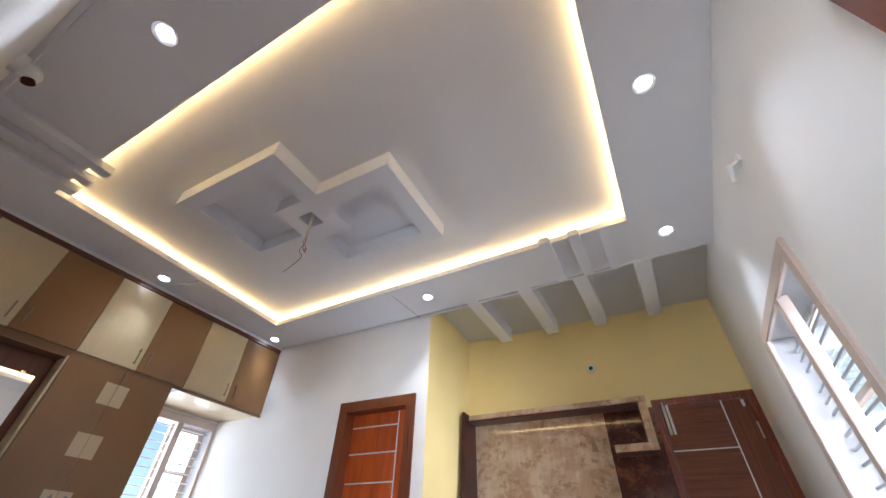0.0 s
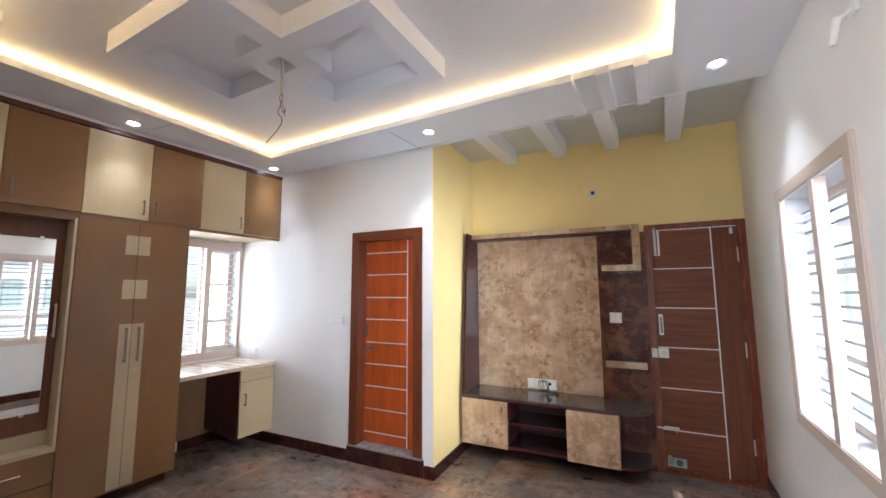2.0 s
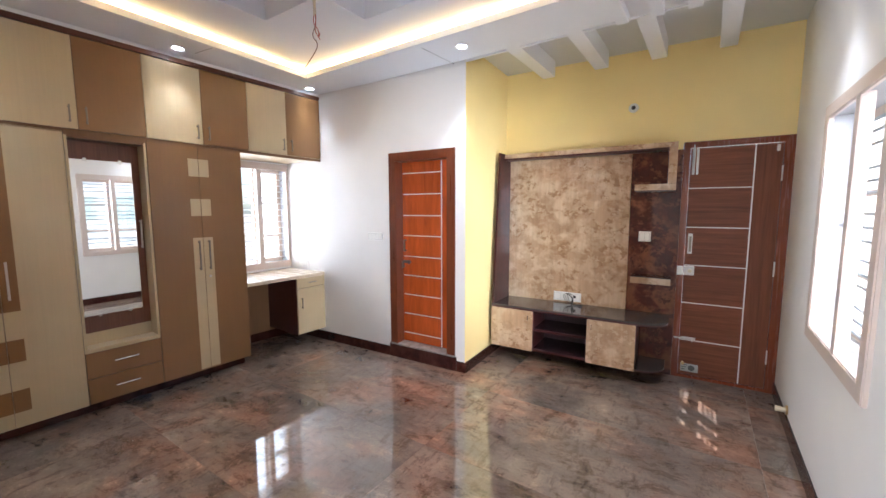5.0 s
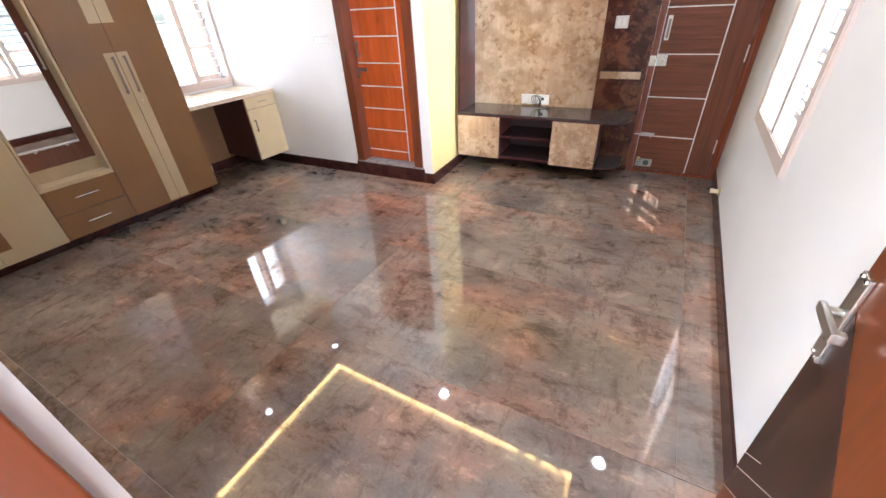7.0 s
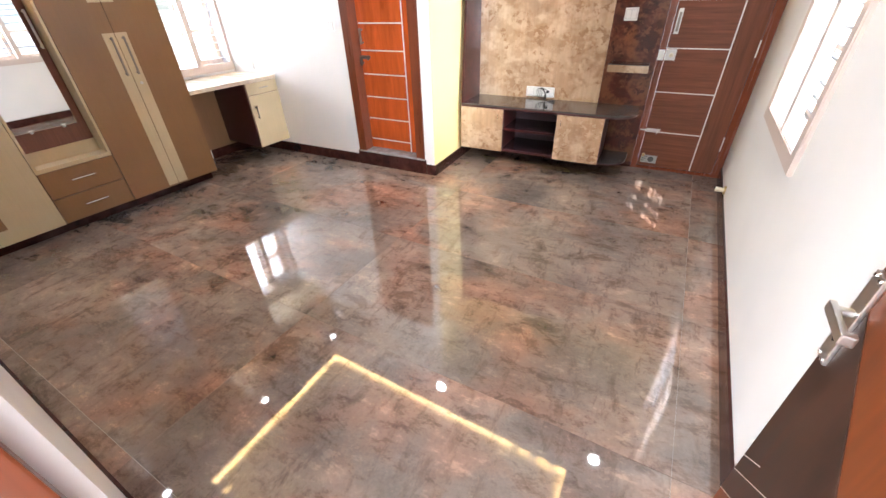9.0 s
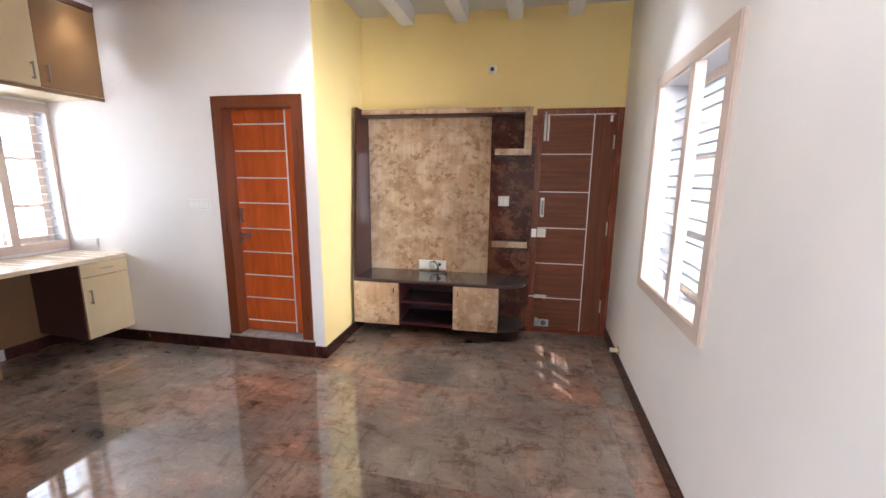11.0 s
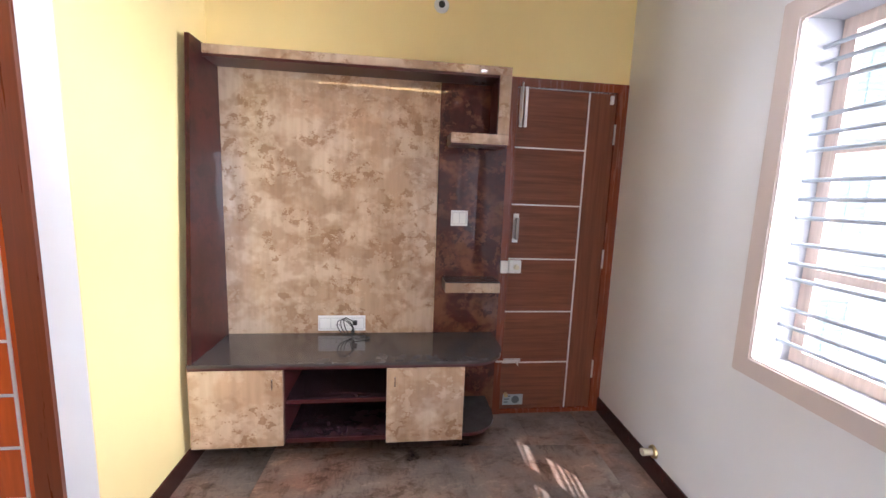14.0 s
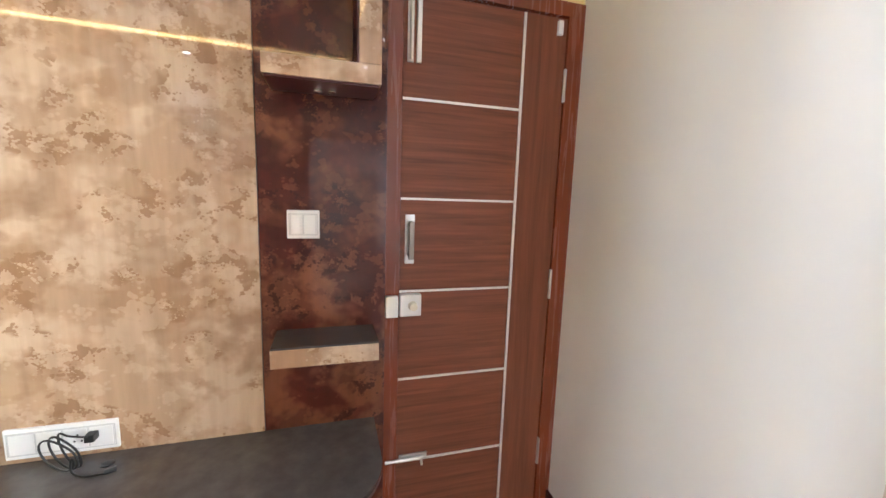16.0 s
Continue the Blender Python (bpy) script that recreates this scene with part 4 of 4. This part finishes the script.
bm = bmesh.new()
vs = [(-1.475, -0.435, 0.565), (-1.475, -0.001, 0.565), (-1.475, -0.001, 2.098), (-1.475, -0.30, 2.098)]
a = [bm.verts.new(v) for v in vs]
b = [bm.verts.new((v[0] + 0.02, v[1], v[2])) for v in vs]
bm.faces.new(a), bm.faces.new(b[::-1])
for n in range(4):
    bm.faces.new([a[n], a[(n + 1) % 4], b[(n + 1) % 4], b[n]])
bmesh.ops.recalc_face_normals(bm, faces=bm.faces)
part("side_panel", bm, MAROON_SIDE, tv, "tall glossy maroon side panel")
tvpart("back_panel", SIDE, -0.268, 0.002, 0.022, 0.56, 2.045, TAN, "tan patina back panel")
tvpart("dark_panel", -0.266, 0.1365, 0.0125, 0.020, 0.02, 2.045, MAROON, "glossy dark maroon back panel")
tvpart("top_board", SIDE, 0.095, 0.002, 0.19, 2.05, 2.093, TAN, "tan top shelf board")
tvpart("top_lining", SIDE, 0.03, 0.024, 0.186, 2.036, 2.0495, MAROON_EDGE)
tvpart("upright", 0.032, 0.095, 0.022, 0.19, 1.745, 2.049, TAN, "tan upright of the corner box")
tvpart("upright_lining", 0.026, 0.0315, 0.022, 0.186, 1.745, 2.035, MAROON_EDGE)
tvpart("box_shelf", -0.222, 0.095, 0.022, 0.19, 1.69, 1.744, TAN, "tan shelf of the corner box")
tvpart("box_shelf_underside", -0.216, 0.090, 0.024, 0.185, 1.684, 1.6895, MAROON_EDGE)
sh2 = tvpart("small_shelf", -0.222, 0.095, 0.022, 0.19, 0.862, 0.918, TAN, "small tan wall shelf")
tvpart("shelf_top", -0.221, 0.094, 0.022, 0.189, 0.918, 0.924, SLATE, "grey laminate top", sh2)


def rounded(x0, x1, d, r, steps=10):
    """Outline of a counter with a rounded free corner, in x and -distance from the wall."""
    pts = [(x0, -0.003), (x0, -d)]
    pts += [(x1 - r + r * math.sin(a), -d + r - r * math.cos(a)) for a in (math.pi / 2 * k / steps for k in range(steps + 1))]
    return pts + [(x1, -0.003)]


part("counter_top", prism(bmesh.new(), rounded(SIDE - 0.02, 0.10, 0.445, 0.20), 0.553, 0.568), SLATE, tv, "grey laminate counter with a rounded end")
part("cable_hole", rod(bmesh.new(), (-0.685, -0.085, 0.5675), (-0.685, -0.085, 0.570), 0.017, 20), BLACK, tv, "black plastic cable grommet")
part("counter_edge", prism(bmesh.new(), rounded(SIDE - 0.02, 0.098, 0.443, 0.198), 0.538, 0.5528), MAROON_EDGE, tv)
base = part("base_cabinet", box(bmesh.new(), -1.475, -1.04, -0.42, -0.003, 0.145, 0.537), MAROON_EDGE, tv)
dr = part("cabinet_door", box(bmesh.new(), -1.475, -1.042, -0.444, -0.4205, 0.135, 0.536, 0.002), TAN, tv, "tan patina cabinet door")
handle(dr, -1.085, -0.444, 0.445, 0.50, CHROME, 0.018, 0.007)
part("divider", box(bmesh.new(), -0.535, -0.52, -0.42, -0.022, 0.145, 0.537), MAROON_EDGE, tv)
part("base_cabinet", box(bmesh.new(), -0.52, -0.14, -0.42, -0.022, 0.145, 0.537), MAROON_EDGE, tv)
dr = part("cabinet_door", box(bmesh.new(), -0.537, -0.137, -0.444, -0.4205, 0.13, 0.536, 0.002), TAN, tv, "tan patina cabinet door")
handle(dr, -0.495, -0.444, 0.445, 0.50, CHROME, 0.018, 0.007)
sf = part("open_shelf", box(bmesh.new(), -1.039, -0.536, -0.40, -0.022, 0.335, 0.353), MAROON_EDGE, tv)
part("shelf_top", box(bmesh.new(), -1.039, -0.536, -0.395, -0.022, 0.353, 0.357), DARKSHELF, sf)
sf = part("bottom_shelf", box(bmesh.new(), -1.039, -0.536, -0.42, -0.022, 0.135, 0.155), MAROON_EDGE, tv)
part("shelf_top", box(bmesh.new(), -1.039, -0.536, -0.415, -0.022, 0.155, 0.159), DARKSHELF, sf)
part("shelf_back", box(bmesh.new(), -1.039, -0.536, -0.022, -0.003, 0.135, 0.537), material("dark_back_board", (0.10, 0.07, 0.08), 0.4), tv)
sf = part("end_shelf", prism(bmesh.new(), rounded(-0.136, 0.085, 0.40, 0.19), 0.12, 0.135), MAROON_EDGE, tv)
part("shelf_top", prism(bmesh.new(), rounded(-0.135, 0.084, 0.399, 0.189), 0.135, 0.139), SLATE, sf, "grey rounded end shelf")
for x in (0.02, -0.02):
    for z in (2.028, 1.676):
        part("spotlight", rod(bmesh.new(), (x - 0.06, -0.10, z), (x - 0.06, -0.10, z + 0.007), 0.012, 14), CHROME, tv)


# ---- small fixtures ----
SEAM = material("grey_plastic_seam", (0.60, 0.60, 0.60), 0.5)


def switch_plate(matrix, wide, high, modules, label):
    """Local x along the wall, y out of the room into the wall."""
    s = thing("switch_plate", matrix, label, "switch")
    p = part("plate", box(bmesh.new(), 0, wide, -0.010, 0.0, 0, high, 0.003), PLASTIC, s)
    step = (wide - 0.02) / modules
    part("module_bed", box(bmesh.new(), 0.010, wide - 0.010, -0.0115, -0.0098, 0.015, high - 0.015), SEAM, p, "grey seam between the modules")
    for k in range(modules):
        part("rocker", box(bmesh.new(), 0.01 + k * step + 0.0025, 0.01 + (k + 1) * step - 0.0025, -0.0135, -0.009, 0.016, high - 0.016, 0.0015), PLASTIC, p)
    # Grey ring drawn in place of the gap shadow round the rockers
    part("surround", cells(bmesh.new(), [0.006, 0.0085, wide - 0.0085, wide - 0.006], [0.011, 0.0135, high - 0.0135, high - 0.011], lambda u, v: not (0.0085 < u < wide - 0.0085 and 0.0135 < v < high - 0.0135), -0.012, -0.009, "xzy"), material("gap_shadow_grey", (0.55, 0.55, 0.54), 0.4), p)
    return s


sw = switch_plate(pose(-0.951, TVY - 0.022, 0.585), 0.275, 0.092, 4, "wide white socket and switch plate above the counter")
for x, z in ((0.115, 0.045), (0.175, 0.045)):
    for dx, dz in ((0, 0.012), (-0.009, -0.008), (0.009, -0.008)):
        part("socket_hole", rod(bmesh.new(), (x + dx, -0.0132, z + dz), (x + dx, -0.0142, z + dz), 0.003, 8), BLACK, sw)
switch_plate(pose(-0.182, TVY - 0.020, 1.23), 0.10, 0.092, 2, "square white light switch on the maroon panel")
switch_plate(pose(-2.675, RDY, 1.205), 0.205, 0.085, 4, "white switch plate beside the bathroom door")
switch_plate(pose(-3.80, RDY, 0.845), 0.16, 0.085, 3, "white socket plate above the desk")

plug = thing("charger_cable", pose(-0.735, TVY - 0.035, 0.64), "black power cable plugged in and looped on the counter", "cable")
part("plug", box(bmesh.new(), -0.012, 0.012, -0.03, 0.0, -0.011, 0.011, 0.003), BLACK, plug)
loops = [(0.0, -0.035, 0.012)]
for k in range(3):
    o = 0.010 * k
    for step in range(8):
        a = 2 * math.pi * step / 8 + 0.9
        loops.append((-0.030 - o + (0.034 + o) * math.cos(a) * 0.85 - 0.016 * math.sin(a), -0.060 - o - 0.016 * math.cos(a), -0.008 + (0.058 - 0.3 * o) * math.sin(a)))
tube("cord", loops + [(-0.02, -0.09, -0.055), (0.02, -0.11, -0.067), (0.07, -0.10, -0.067)], 0.0028, BLACK, plug)
part("connector", rod(bmesh.new(), (0.065, -0.102, -0.0635), (0.09, -0.09, -0.0635), 0.007, 12), BLACK, plug)

cam_w = thing("wall_camera_outlet", pose(-0.277, TVY, 2.45), "round white wall outlet with a dark centre on the yellow wall", "wall outlet")
part("disc", rod(bmesh.new(), (0, 0, 0), (0, -0.012, 0), 0.042, 28, 0.038), PLASTIC, cam_w)
part("hole", rod(bmesh.new(), (0, -0.011, 0), (0, -0.016, 0), 0.018, 20), BLACK, cam_w)

stop = thing("door_stop", RIGHT @ pose(0, 0.52, 0.135), "cream rubber door stop with a brass flange on the wall", "door stop")
part("flange", rod(bmesh.new(), (0, 0, 0), (-0.012, 0, 0), 0.034, 20, 0.03), BRASS, stop)
part("bumper", rod(bmesh.new(), (-0.012, 0, 0), (-0.065, 0, 0), 0.016, 16, 0.019), RUBBER, stop)

br = thing("lamp_bracket", RIGHT @ pose(0, -1.03, 2.46), "small white wall lamp bracket high on the wall", "lamp holder")
part("plate", box(bmesh.new(), -0.014, 0.0, -0.028, 0.028, 0.0, 0.045, 0.004), PLASTIC, br)
part("arm", rod(bmesh.new(), (-0.012, 0.0, 0.02), (-0.055, -0.01, -0.01), 0.008, 12), PLASTIC, br)
part("socket", rod(bmesh.new(), (-0.052, -0.01, 0.0), (-0.062, 0.02, -0.085), 0.013, 14, 0.010), PLASTIC, br)

dome = thing("dome_camera", SOUTH @ pose(-1.80, 0, 2.66), "white dome security camera with a dark red lens", "security camera")
part("mount", rod(bmesh.new(), (0, 0, 0), (0, 0.03, 0), 0.05, 24), PLASTIC, dome)
bm = bmesh.new()
bmesh.ops.create_uvsphere(bm, u_segments=20, v_segments=12, radius=0.045, matrix=Matrix.Translation((0, 0.06, -0.01)))
part("housing", bm, PLASTIC, dome)
part("lens", rod(bmesh.new(), (0, 0.075, -0.045), (0, 0.082, -0.058), 0.025, 18), material("dark_red_lens", (0.08, 0.01, 0.01), 0.1), dome)
tr = part("cornice_strip", box(bmesh.new(), -4.0, 0.9, 0.0, 0.03, SOF - 0.035, SOF - 0.001, 0.004), CEIL)
tr.matrix_world = SOUTH
tagged(tr, "white cornice strip over the entrance wall", "cornice", kind="structure")

# ---- floor tiles ----
TW, TL = 1.8, 0.9
tile = mesh_of("tile", box(bmesh.new(), -TW / 2 + 0.0008, TW / 2 - 0.0008, -TL / 2 + 0.0008, TL / 2 - 0.0008, -0.004, 0.0, 0.0), MARBLE)
turn = pose(0.58, 1.74, 0, 0, 0, -2.5)
for i in range(-3, 1):
    for j in range(-6, 3):
        m = turn @ pose((i + 0.5) * TW, (j + 0.5) * TL, 0)
        ob = new("tile", tile)
        ob.parent = floor
        ob.matrix_world = m
